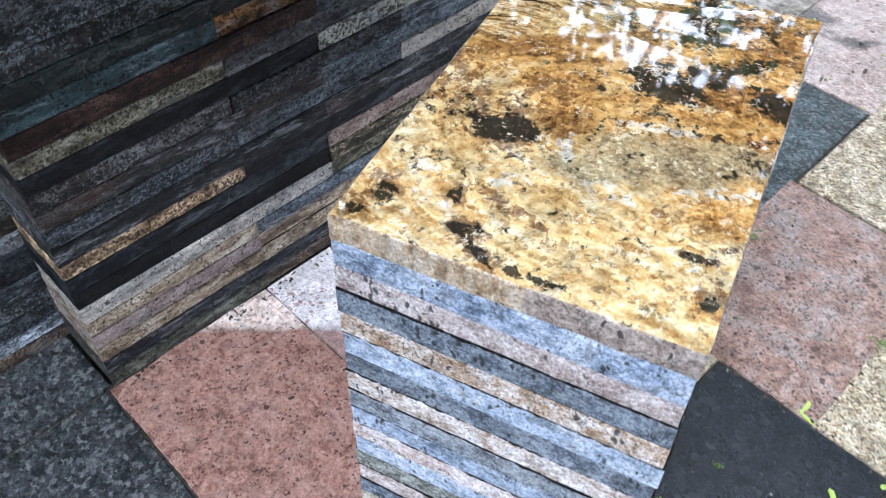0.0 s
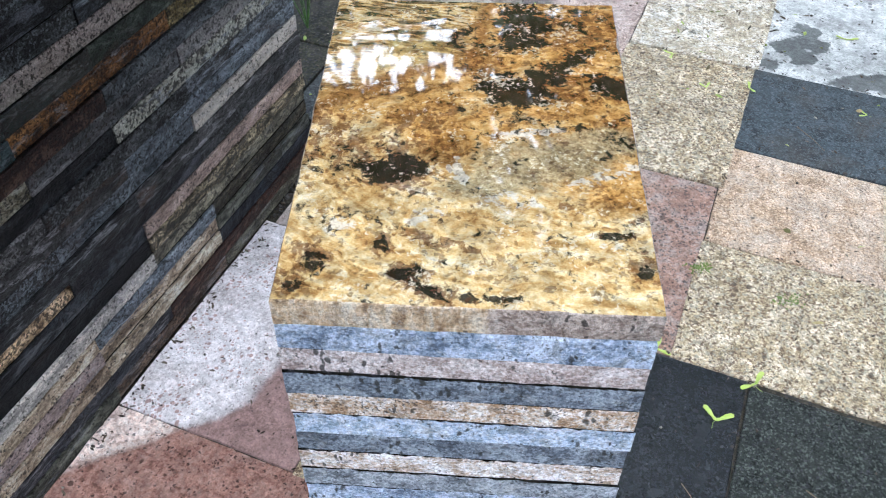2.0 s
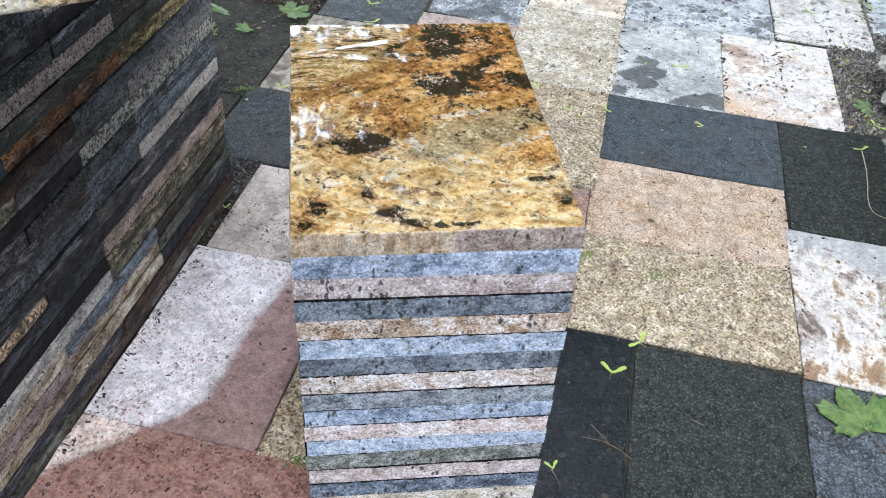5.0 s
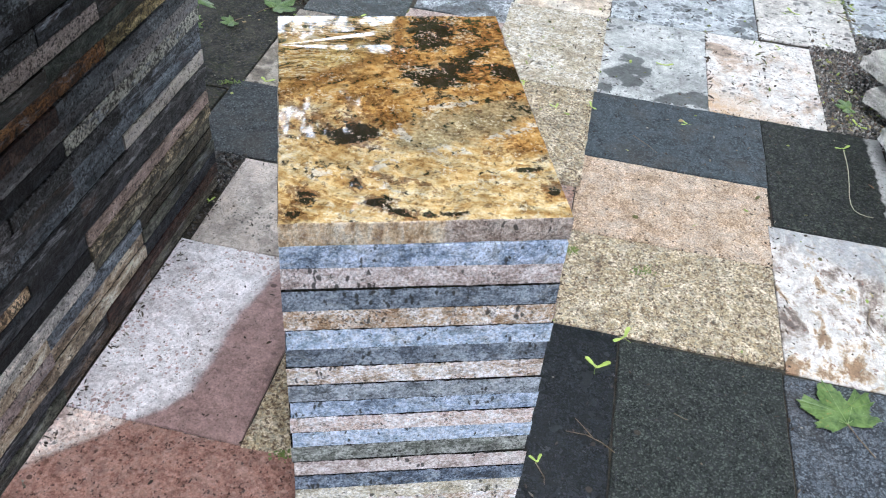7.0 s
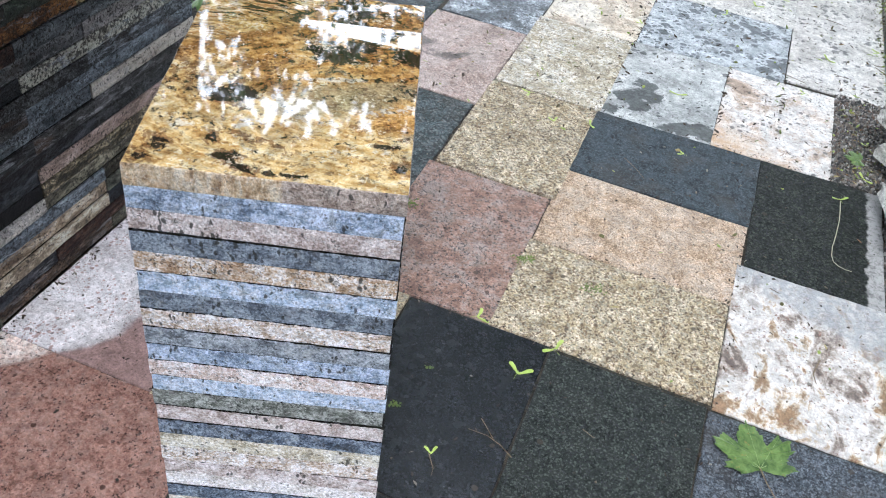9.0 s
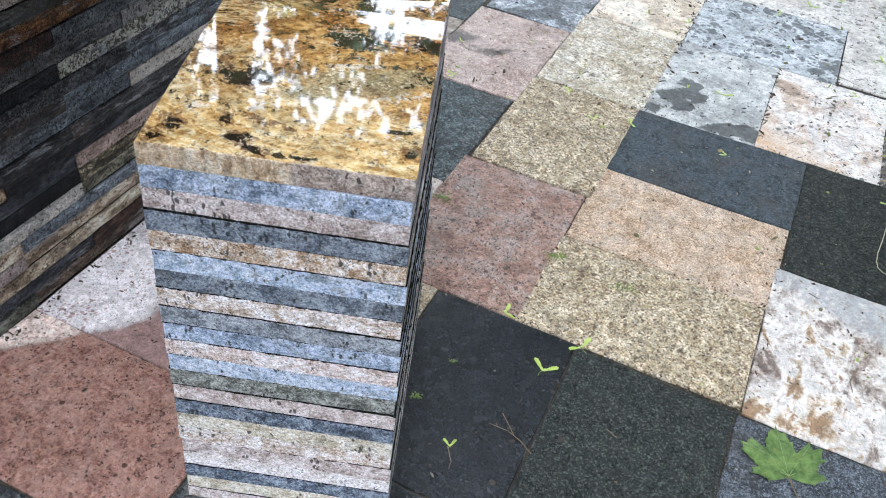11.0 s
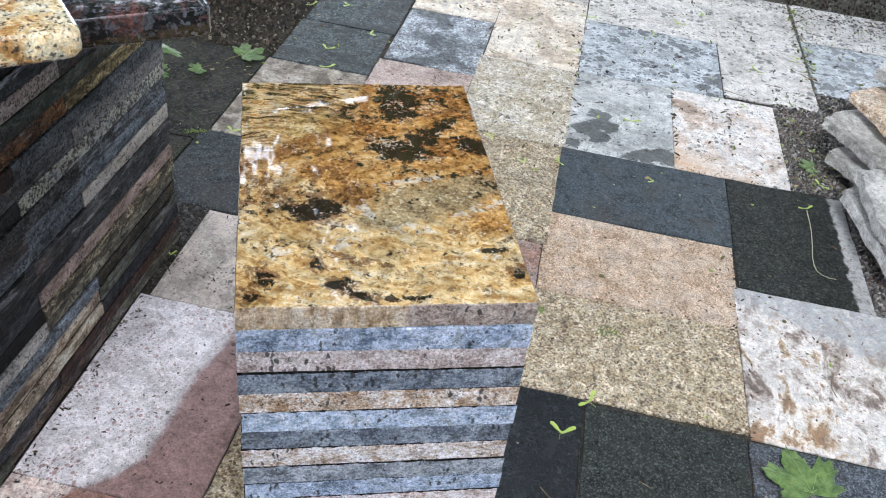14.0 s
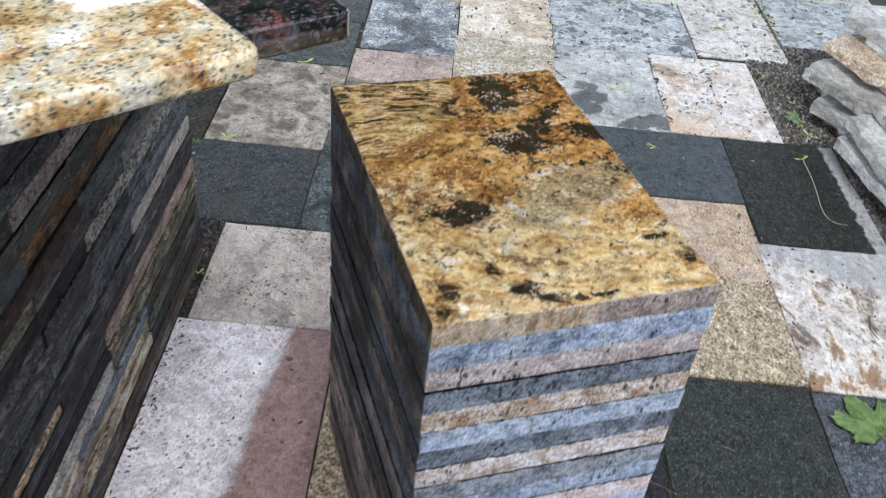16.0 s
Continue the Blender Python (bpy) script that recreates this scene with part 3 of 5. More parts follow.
E_["k_grey"] = wall_stone("light_grey_edge", (0.0605, 0.0655, 0.069), (0.164, 0.172, 0.179), (0.345, 0.353, 0.363), chips=0.55, rust=0.2)
E_["k_pinkgrey"] = wall_stone("pinkish_grey_edge", (0.072, 0.0636, 0.06), (0.18, 0.166, 0.158), (0.312, 0.288, 0.276), chips=0.45, rust=0.15, even=0.75)
E_["k_yellow"] = wall_stone("yellow_olive_edge", (0.07, 0.053, 0.02), (0.17, 0.14, 0.062), (0.32, 0.27, 0.14), chips=0.7, rust=0.2)


def golden_granite():
    """Polished gold granite: bands swirling round a grey cloud, cream crystals, black and rust-brown blotches; origin at one corner."""
    n = Net("polished_golden_granite")
    p = n.raw
    xs, y = n.split(p)[0], n.split(p)[1]
    fine = n.wobble(n.wobble(p, 0.010, 0.010), 0.003, 0.003)
    q = n.wobble(n.wobble(n.wobble(p, 0.05, 0.024), 0.015, 0.014), 0.005, 0.007)

    def blob(cx, cy, rx, ry, turn=0.0, soft=0.45):
        """1 inside an ellipse, falling softly to 0 outside."""
        m = n.t.nodes.new("ShaderNodeMapping")
        m.vector_type = "TEXTURE"
        n.put(m.inputs[0], q)
        m.inputs["Location"].default_value = (cx, cy, 0)
        m.inputs["Rotation"].default_value = (0, 0, radians(turn))
        m.inputs["Scale"].default_value = (rx * 1.3, ry * 1.3, 1.0)
        return n.step(n.away(m.outputs[0], (0.0, 0.0, 0.0)), 1.0 + soft, 1.0 - soft)

    def field(spots, soft=0.45):
        total = None
        for spot in spots:
            g = blob(*spot, soft=soft) if len(spot) == 5 else blob(*spot, 0.0, soft)
            total = g if total is None else n.op("MAXIMUM", total, g)
        return total

    def spread(x, gain):
        return n.op("MULTIPLY_ADD", x, gain, 0.5 - 0.5 * gain)

    # bands drawn out along rings round the grey cloud
    loose = n.wobble(n.wobble(p, 0.12, 0.07), 0.03, 0.02)
    ring = n.t.nodes.new("ShaderNodeCombineXYZ")
    n.put(ring.inputs[0], n.away(n.stretch(loose, 0.8, 1.15, 1.0), (0.168, 0.225, 0.0)))
    n.put(ring.inputs[1], n.op("MULTIPLY", xs, 0.22))
    n.put(ring.inputs[2], n.op("MULTIPLY", y, 0.22))
    swirl = n.noise(0.017, 6, 0.62, 0.25, ring.outputs[0])
    lumps = n.noise(0.014, 5, 0.62, 0.7, fine)
    grain = n.noise(0.0045, 4, 0.65, 0.4, fine)
    wide = n.noise(0.07, 4, 0.55, 0.5, loose)
    crystal = n.split(n.cells(0.0042, "Color", "F1", fine))
    v = n.op("ADD", n.op("MULTIPLY", spread(swirl, 3.2), 0.42), n.op("ADD", n.op("MULTIPLY", spread(lumps, 3.0), 0.28), n.op("ADD", n.op("MULTIPLY", spread(grain, 2.2), 0.20), n.op("MULTIPLY", crystal[0], 0.10))))
    cream = n.ramp(v, [(0.10, (0.15, 0.07, 0.022)), (0.26, (0.40, 0.23, 0.075)), (0.40, (0.53, 0.355, 0.14)), (0.52, (0.65, 0.485, 0.24)), (0.66, (0.73, 0.61, 0.37)), (0.84, (0.82, 0.77, 0.62))])
    amber = n.ramp(v, [(0.10, (0.035, 0.016, 0.006)), (0.26, (0.18, 0.085, 0.022)), (0.40, (0.40, 0.215, 0.058)), (0.54, (0.55, 0.33, 0.11)), (0.70, (0.66, 0.46, 0.21)), (0.88, (0.70, 0.56, 0.34))])
    far = n.op("ADD", n.step(n.op("ADD", y, n.op("MULTIPLY", xs, 0.45)), 0.17, 0.30), n.op("MULTIPLY_ADD", wide, 1.4, -0.7))
    col = n.mix(n.step(far, 0.2, 0.8), cream, amber)
    # pale streaked corner, its bands dark grey, cream and brown
    lines = n.noise(0.011, 5, 0.62, 0.6, n.stretch(n.wobble(n.wobble(p, 0.10, 0.05), 0.025, 0.008), 0.14, 1.0, 1.0, -14))
    corner = n.op("MULTIPLY", n.step(n.op("ADD", xs, n.op("MULTIPLY_ADD", wide, 0.10, -0.05)), 0.155, 0.115), n.step(n.op("SUBTRACT", y, n.op("MULTIPLY", xs, 0.62)), 0.255, 0.285))
    bands = n.ramp(lines, [(0.36, (0.012, 0.012, 0.010)), (0.445, (0.045, 0.036, 0.022)), (0.475, (0.38, 0.22, 0.065)), (0.51, (0.58, 0.42, 0.18)), (0.545, (0.70, 0.62, 0.43)), (0.58, (0.52, 0.29, 0.075)), (0.62, (0.16, 0.07, 0.02)), (0.67, (0.60, 0.45, 0.21))])
    col = n.mix(n.op("MULTIPLY", corner, 0.8), col, bands)
    col = n.mix(n.op("MULTIPLY", blob(0.078, 0.338, 0.03, 0.022, 35), 0.6), col, n.ramp(lumps, [(0.35, (0.36, 0.19, 0.04)), (0.6, (0.58, 0.44, 0.17))]))
    # rust veins: one slants past the corner, one runs to the far side
    bent = n.split(n.wobble(n.wobble(p, 0.09, 0.03), 0.02, 0.014))
    vein = n.op("ABSOLUTE", n.op("SUBTRACT", bent[1], n.op("MULTIPLY_ADD", xs, 0.74, 0.247)))
    vein = n.op("MULTIPLY", n.step(vein, 0.017, 0.004), n.step(xs, 0.135, 0.10))
    vein2 = n.op("ABSOLUTE", n.op("SUBTRACT", bent[0], n.op("MULTIPLY_ADD", y, 0.06, 0.127)))
    vein2 = n.op("MULTIPLY", n.step(vein2, 0.011, 0.002), n.step(y, 0.31, 0.34))
    col = n.mix(n.op("MULTIPLY", n.op("MAXIMUM", vein, vein2), 0.8), col, n.ramp(grain, [(0.36, (0.12, 0.05, 0.014)), (0.62, (0.36, 0.175, 0.045))]))
    # rust clouds
    rust = field([(0.092, 0.232, 0.024, 0.016), (0.035, 0.18, 0.05, 0.020), (0.0, 0.205, 0.03, 0.03), (0.115, 0.25, 0.02, 0.012), (0.022, 0.048, 0.016, 0.014), (0.008, 0.018, 0.014, 0.012), (0.288, 0.052, 0.015, 0.014), (0.232, 0.121, 0.013, 0.007), (0.080, 0.158, 0.034, 0.022, 6), (0.102, 0.034, 0.014, 0.011), (0.122, 0.018, 0.016, 0.008, -30), (0.078, 0.064, 0.010, 0.013), (0.255, 0.395, 0.045, 0.045),
                  (0.25, 0.29, 0.05, 0.02), (0.29, 0.245, 0.03, 0.014, 25), (0.155, 0.33, 0.02, 0.03), (0.125, 0.07, 0.035, 0.006, -20), (0.115, 0.19, 0.02, 0.02)])
    rust = n.op("ADD", n.op("MULTIPLY", rust, 0.34), n.op("ADD", spread(n.noise(0.011, 6, 0.68, 0.5, fine), 1.9), n.op("MULTIPLY_ADD", swirl, 1.0, -0.5)))
    col = n.mix(n.op("MULTIPLY", n.step(rust, 0.70, 0.86), 0.75), col, n.ramp(grain, [(0.35, (0.055, 0.018, 0.007)), (0.6, (0.21, 0.085, 0.022))]))
    # a grey clouded patch with a pale rim
    cloud = n.op("ADD", n.op("MULTIPLY", field([(0.212, 0.178, 0.068, 0.030, 20), (0.262, 0.206, 0.035, 0.020, 15), (0.158, 0.142, 0.034, 0.018, 10)], 0.6), 0.75), n.op("MULTIPLY_ADD", lumps, 1.0, -0.5))
    col = n.mix(n.op("MULTIPLY", n.step(cloud, 0.2, 0.8), 0.85), col, n.ramp(grain, [(0.32, (0.14, 0.105, 0.055)), (0.5, (0.32, 0.265, 0.15)), (0.68, (0.50, 0.43, 0.28))]))
    rim = n.op("ADD", n.op("MULTIPLY", field([(0.18, 0.124, 0.022, 0.010), (0.245, 0.148, 0.014, 0.006), (0.265, 0.075, 0.010, 0.006), (0.04, 0.085, 0.012, 0.01), (0.11, 0.10, 0.014, 0.009), (0.055, 0.27, 0.01, 0.006), (0.132, 0.162, 0.008, 0.022, 30), (0.272, 0.168, 0.024, 0.007, 25), (0.20, 0.220, 0.034, 0.006, 12)]), 0.4), spread(lumps, 1.5))
    col = n.mix(n.op("MULTIPLY", n.step(rim, 0.82, 0.95), 0.7), col, (0.60, 0.58, 0.52))
    # black blotches with ragged rims
    deep = field([(0.191, 0.402, 0.021, 0.040, 4), (0.184, 0.284, 0.030, 0.019, -8), (0.218, 0.312, 0.024, 0.013, 40), (0.251, 0.350, 0.020, 0.009, 45), (0.280, 0.298, 0.022, 0.013, -35), (0.080, 0.158, 0.021, 0.012, 6),
                  (0.176, 0.013, 0.011, 0.004), (0.122, 0.018, 0.010, 0.004, -30), (0.102, 0.034, 0.008, 0.007), (0.149, 0.013, 0.006, 0.005), (0.029, 0.042, 0.006, 0.008), (0.013, 0.016, 0.006, 0.005), (0.078, 0.064, 0.005, 0.008), (0.289, 0.050, 0.006, 0.006), (0.270, 0.088, 0.010, 0.004)])
    faint = field([(0.036, 0.092, 0.022, 0.011), (0.06, 0.102, 0.014, 0.012), (0.285, 0.215, 0.022, 0.026), (0.225, 0.232, 0.05, 0.010, -8), (0.26, 0.425, 0.04, 0.02), (0.128, 0.40, 0.014, 0.05), (0.045, 0.165, 0.05, 0.018)])
    edge = n.op("ADD", n.op("ADD", spread(n.noise(0.013, 7, 0.7, 0.5, fine), 1.9), n.op("MULTIPLY_ADD", swirl, 0.8, -0.4)), n.op("MULTIPLY_ADD", crystal[1], 0.14, -0.07))
    black = n.op("ADD", edge, n.op("ADD", n.op("MULTIPLY", deep, 0.50), n.op("MULTIPLY", faint, 0.15)))
    col = n.mix(n.op("MULTIPLY", n.step(black, 0.62, 0.86), 0.94), col, n.ramp(grain, [(0.38, (0.006, 0.006, 0.006)), (0.56, (0.018, 0.017, 0.014)), (0.72, (0.06, 0.05, 0.035))]))
    # single dark and pale crystals
    dots = n.step(n.op("ADD", crystal[2], n.op("MULTIPLY", n.noise(0.025, 3, 0.6), 1.3)), 1.52, 1.58)
    col = n.mix(n.op("MULTIPLY", dots, 0.5), col, (0.085, 0.035, 0.015))
    pale = n.step(n.op("ADD", grain, n.op("MULTIPLY", n.noise(0.03, 3), 0.8)), 1.02, 1.10)
    col = n.mix(n.op("MULTIPLY", pale, 0.6), col, (0.76, 0.70, 0.54))
    col = n.mix(0.3, col, n.ramp(n.noise(0.0022, 4, 0.75), [(0.36, 0.35), (0.48, 1.0), (0.64, 1.3)]), "MULTIPLY")
    col = n.mix(0.8, col, n.ramp(n.noise(0.028, 4, 0.6, 0.8, loose), [(0.34, 0.55), (0.5, 1.0), (0.62, 1.3)]), "MULTIPLY")
    col = n.mix(1.0, col, (0.90, 0.88, 0.88), "MULTIPLY")
    film = n.noise(0.05, 5, 0.6, 0.5)
    r = n.op("MULTIPLY_ADD", n.step(film, 0.5, 0.75), 0.06, 0.015)
    return n.done(col, r, n.noise(0.03, 2, 0.5), 0.00012, coat=1.0, specular=0.5)


GOLD = golden_granite()
GOLD_EDGE = edge_stone("golden_granite_edge", [(0.25, 0.19, 0.16), (0.40, 0.33, 0.29), (0.52, 0.45, 0.41)], specks=0.2, dirt=0.4, runs=0.5, half=(0.165, [(0.20, 0.12, 0.07), (0.42, 0.29, 0.17), (0.62, 0.50, 0.35), (0.74, 0.68, 0.58)]))
YELLOW_SLAB = granite("polished_yellow_cream_granite", [(0.50, 0.27, 0.09), (0.70, 0.51, 0.26), (0.77, 0.67, 0.45), (0.80, 0.76, 0.64)], speck=(0.05, 0.045, 0.045), specks=0.45, grain=0.0024, cloud=0.05, rough=0.2, dirt=0.0, bump=0.00005, crumbs=0.15, patch=0.22, polish=True, grit=0.4)
DARK_SLAB = granite("polished_dark_granite", [(0.006, 0.007, 0.008), (0.022, 0.022, 0.024), (0.10, 0.048, 0.042)], fleck=(0.085, 0.092, 0.105), specks=0.3, grain=0.0028, cloud=0.03, rough=0.15, dirt=0.0, bump=0.00005, crumbs=0.0, patch=0.3, polish=True)
PALE_SLAB = granite("pale_weathered_granite", [(0.42, 0.42, 0.4), (0.62, 0.61, 0.58)], specks=0.3, grain=0.004, cloud=0.05, rough=0.5, dirt=0.3)
HEAP = [granite("heap_pale_stone", [(0.38, 0.37, 0.345), (0.56, 0.545, 0.51)], specks=0.1, grain=0.0022, cloud=0.08, veins=0.6, rough=0.6, dirt=0.3, grit=0.3, patch=0.2),
        granite("heap_cream_stone", [(0.46, 0.32, 0.2), (0.66, 0.56, 0.44)], specks=0.25, grain=0.003, cloud=0.05, rough=0.6, dirt=0.3),
        granite("heap_grey_stone", [(0.27, 0.26, 0.235), (0.43, 0.415, 0.38)], specks=0.12, grain=0.0022, cloud=0.07, veins=0.6, rough=0.6, dirt=0.3, grit=0.35, patch=0.2)]
MOSS_SLAB = granite("moss_grown_slab", [(0.05, 0.055, 0.02), (0.12, 0.12, 0.05)], specks=0.4, grain=0.004, cloud=0.04, rough=0.8, dirt=0.4)


def soil_material():
    n = Net("damp_dark_soil")
    base = n.noise(0.05, 7, 0.7, 0.4)
    col = n.ramp(base, [(0.3, (0.012, 0.010, 0.008)), (0.55, (0.035, 0.028, 0.02)), (0.75, (0.07, 0.055, 0.04))])
    far = n.noise(3.0, 4, 0.6)
    col = n.mix(n.op("MULTIPLY", n.step(far, 0.4, 0.65), 0.5), col, (0.045, 0.05, 0.02))
    return n.done(col, 0.85, n.noise(0.008, 5, 0.7), 0.004)


def pebble_material(name="grey_gravel", k=1.0):
    n = Net(name)
    geo = n.t.nodes.new("ShaderNodeNewGeometry")
    col = n.ramp(geo.outputs["Random Per Island"], [(0.0, (0.03, 0.03, 0.03)), (0.3, (0.085, 0.083, 0.08)), (0.5, (0.15, 0.14, 0.13)), (0.65, (0.14, 0.09, 0.065)), (0.8, (0.20, 0.175, 0.15)), (0.93, (0.30, 0.285, 0.27)), (1.0, (0.42, 0.40, 0.38))])
    col = n.mix(0.5, col, n.ramp(n.noise(0.006, 3), [(0.3, 0.6), (0.7, 1.2)]), "MULTIPLY")
    col = n.mix(1.0, col, (k, k, k), "MULTIPLY")
    return n.done(col, 0.5, n.noise(0.003, 3), 0.0006)


def litter_material():
    n = Net("brown_leaf_litter")
    geo = n.t.nodes.new("ShaderNodeNewGeometry")
    col = n.ramp(geo.outputs["Random Per Island"], [(0.0, (0.012, 0.009, 0.006)), (0.4, (0.035, 0.024, 0.015)), (0.65, (0.065, 0.045, 0.028)), (0.85, (0.11, 0.085, 0.06)), (0.96, (0.22, 0.2, 0.16)), (1.0, (0.3, 0.28, 0.22))])
    return n.done(col, 0.7, n.noise(0.004, 3), 0.0006)


def green_litter_material():
    n = Net("yellowing_leaf_bits")
    geo = n.t.nodes.new("ShaderNodeNewGeometry")
    col = n.ramp(geo.outputs["Random Per Island"], [(0.0, (0.05, 0.035, 0.02)), (0.3, (0.1, 0.09, 0.03)), (0.5, (0.16, 0.22, 0.04)), (0.75, (0.28, 0.36, 0.08)), (0.9, (0.2, 0.1, 0.05)), (1.0, (0.35, 0.3, 0.14))])
    col = n.mix(0.5, col, n.ramp(n.noise(0.004, 4, 0.6), [(0.4, 0.6), (0.6, 1.2)]), "MULTIPLY")
    return n.done(col, 0.6, n.noise(0.004, 3), 0.0006)


def leaf_material(name, low, high, glow=0.0):
    n = Net(name)
    col = n.ramp(n.noise(0.018, 6, 0.68, 0.5), [(0.36, low), (0.62, high)])
    spot = n.step(n.noise(0.009, 4, 0.65), 0.62, 0.68)
    col = n.mix(n.op("MULTIPLY", spot, 0.6), col, (0.22, 0.17, 0.05))
    n.bsdf.inputs["Transmission Weight"].default_value = 0.0
    n.bsdf.inputs["Subsurface Weight"].default_value = glow
    n.bsdf.inputs["Subsurface Radius"].default_value = (0.004, 0.006, 0.001)
    return n.done(col, 0.42, n.noise(0.006, 3), 0.0006)


SOIL, PEBBLE, LITTER = soil_material(), pebble_material(), litter_material()
GREEN_BITS = green_litter_material()
DARK_PEBBLE = pebble_material("dark_wet_gravel", 0.35)
VEIN = leaf_material("leaf_vein", (0.17, 0.24, 0.08), (0.24, 0.32, 0.13))
LEAF = leaf_material("green_maple_leaf", (0.045, 0.09, 0.02), (0.135, 0.21, 0.06))
SEED = leaf_material("yellow_green_winged_seed", (0.28, 0.38, 0.06), (0.44, 0.54, 0.14))
TWIG = leaf_material("brown_twig", (0.09, 0.06, 0.035), (0.2, 0.15, 0.09))
PALE_STEM = leaf_material("pale_dry_stem", (0.3, 0.29, 0.2), (0.45, 0.42, 0.3))
MOSS = leaf_material("green_moss", (0.06, 0.1, 0.015), (0.15, 0.2, 0.04))
BARK = edge_stone("tree_bark", [(0.04, 0.032, 0.025), (0.1, 0.082, 0.065)], rough=0.85, long=1.0, runs=0.0, side=False)
CROWN = leaf_material("tree_foliage", (0.035, 0.09, 0.015), (0.08, 0.16, 0.035))
GRIME = granite("black_joint_grime", [(0.004, 0.004, 0.0035), (0.012, 0.011, 0.009)], rough=0.9, dirt=0.0, sheen=0.05, crumbs=0.0)
GAP = granite("joint_dirt", [(0.02, 0.017, 0.013), (0.05, 0.042, 0.03)], rough=0.9, dirt=0.3)


# ---- mesh helpers ----
rng = random.Random(7)


def part(name, bm, material, parent, label=""):
    """Links a bmesh as one mesh object under a thing or part."""
    me = bpy.data.meshes.new(name)
    bm.to_mesh(me)
    bm.free()
    for m in (material if isinstance(material, (list, tuple)) else (material,)):
        me.materials.append(m)
    ob = new(name, me)
    ob.parent = parent
    if label:
        ob["label"] = label
    return ob


def thing(name, label, category, group="", kind="", at=None):
    ob = new(name)
    ob.empty_display_size = 0.1
    if at is not None:
        ob.matrix_world = at
    return tagged(ob, label, category, group, kind)


def resample(outline, seg):
    pts = []
    for (x0, y0), (x1, y1) in zip(outline, outline[1:] + outline[:1]):
        k = max(1, round(math.hypot(x1 - x0, y1 - y0) / seg))
        pts += [(x0 + (x1 - x0) * i / k, y0 + (y1 - y0) * i / k, i == 0) for i in range(k)]
    return pts


def slab(outline, z0, z1, rough=0.0015, seg=0.03, bevel=0.002, chips=0.15, rings=1, top_index=None):
    """A stone slab with a slightly ragged, worn edge. outline runs counter-clockwise."""
    bm = bmesh.new()
    pts = resample(outline, seg)
    cx, cy = sum(p[0] for p in outline) / len(outline), sum(p[1] for p in outline) / len(outline)
    n = len(pts)
    push = [rng.gauss(0, rough) for _ in pts]
    chip = [rng.uniform(1.0, 3.5) if rng.random() < chips else 1.0 for _ in pts]

    def ring(z, inset, chipped, jit):
        vs = []
        for i, (x, y, _) in enumerate(pts):
            dx, dy = cx - x, cy - y
            d = math.hypot(dx, dy) or 1.0
            k = (inset * (chip[i] if chipped else 1.0) + push[i] + rng.gauss(0, jit)) / d
            vs.append(bm.verts.new((x + dx * k, y + dy * k, z - (bevel * 0.3 * (chip[i] - 1) if chipped else 0))))
        return vs

    layers = [ring(z0, bevel, False, 0.0), ring(z0 + bevel, 0, False, 0.0)]
    for r in range(1, rings):
        layers.append(ring(z0 + bevel + (z1 - z0 - 2 * bevel) * r / rings, 0, False, rough * 0.8))
    layers += [ring(z1 - bevel, 0, False, 0.0), ring(z1, bevel, True, 0.0)]
    for a, b in zip(layers, layers[1:]):
        for i in range(n):
            bm.faces.new((a[i], a[(i + 1) % n], b[(i + 1) % n], b[i]))
    bm.faces.new(list(reversed(layers[0])))
    top = bm.faces.new(layers[-1])
    if top_index is not None:
        top.material_index = top_index
    return bm


def tube(points, radii, sides=6):
    """A tapered tube along points."""
    bm = bmesh.new()
    rings = []
    for i, p in enumerate(points):
        a = Vector(points[max(0, i - 1)])
        b = Vector(points[min(len(points) - 1, i + 1)])
        d = (b - a).normalized()
        side = d.cross(Vector((0.3, 0.2, 1))).normalized()
        up = side.cross(d)
        rings.append([bm.verts.new(Vector(p) + radii[i] * (side * math.cos(2 * math.pi * k / sides) + up * math.sin(2 * math.pi * k / sides))) for k in range(sides)])
    for a, b in zip(rings, rings[1:]):
        for k in range(sides):
            bm.faces.new((a[k], a[(k + 1) % sides], b[(k + 1) % sides], b[k]))
    bm.faces.new(list(reversed(rings[0])))
    bm.faces.new(rings[-1])
    return bm


# ---- ground ----
bm = bmesh.new()
bmesh.ops.create_grid(bm, x_segments=60, y_segments=60, size=1.0)
for v in bm.verts:
    r = max(abs(v.co.x), abs(v.co.y))
    s = 1.2 + 3.0 * r + 400 * r ** 6
    v.co.x, v.co.y = v.co.x * s, v.co.y * s
    v.co.z = -0.034 + 0.006 * noise.noise(Vector((v.co.x * 6, v.co.y * 6, 0)))
me = bpy.data.meshes.new("ground")
bm.to_mesh(me)
bm.free()
me.materials.append(SOIL)
tagged(new("ground", me), "dark damp soil under and around the stone paving", "ground", kind="structure")

# ---- paving ----
pavement = thing("pavement", "patio paving of mixed reclaimed granite tiles, damp in places", "paving", kind="structure", at=pose(0, 0, 0, 0, 0, TURN))


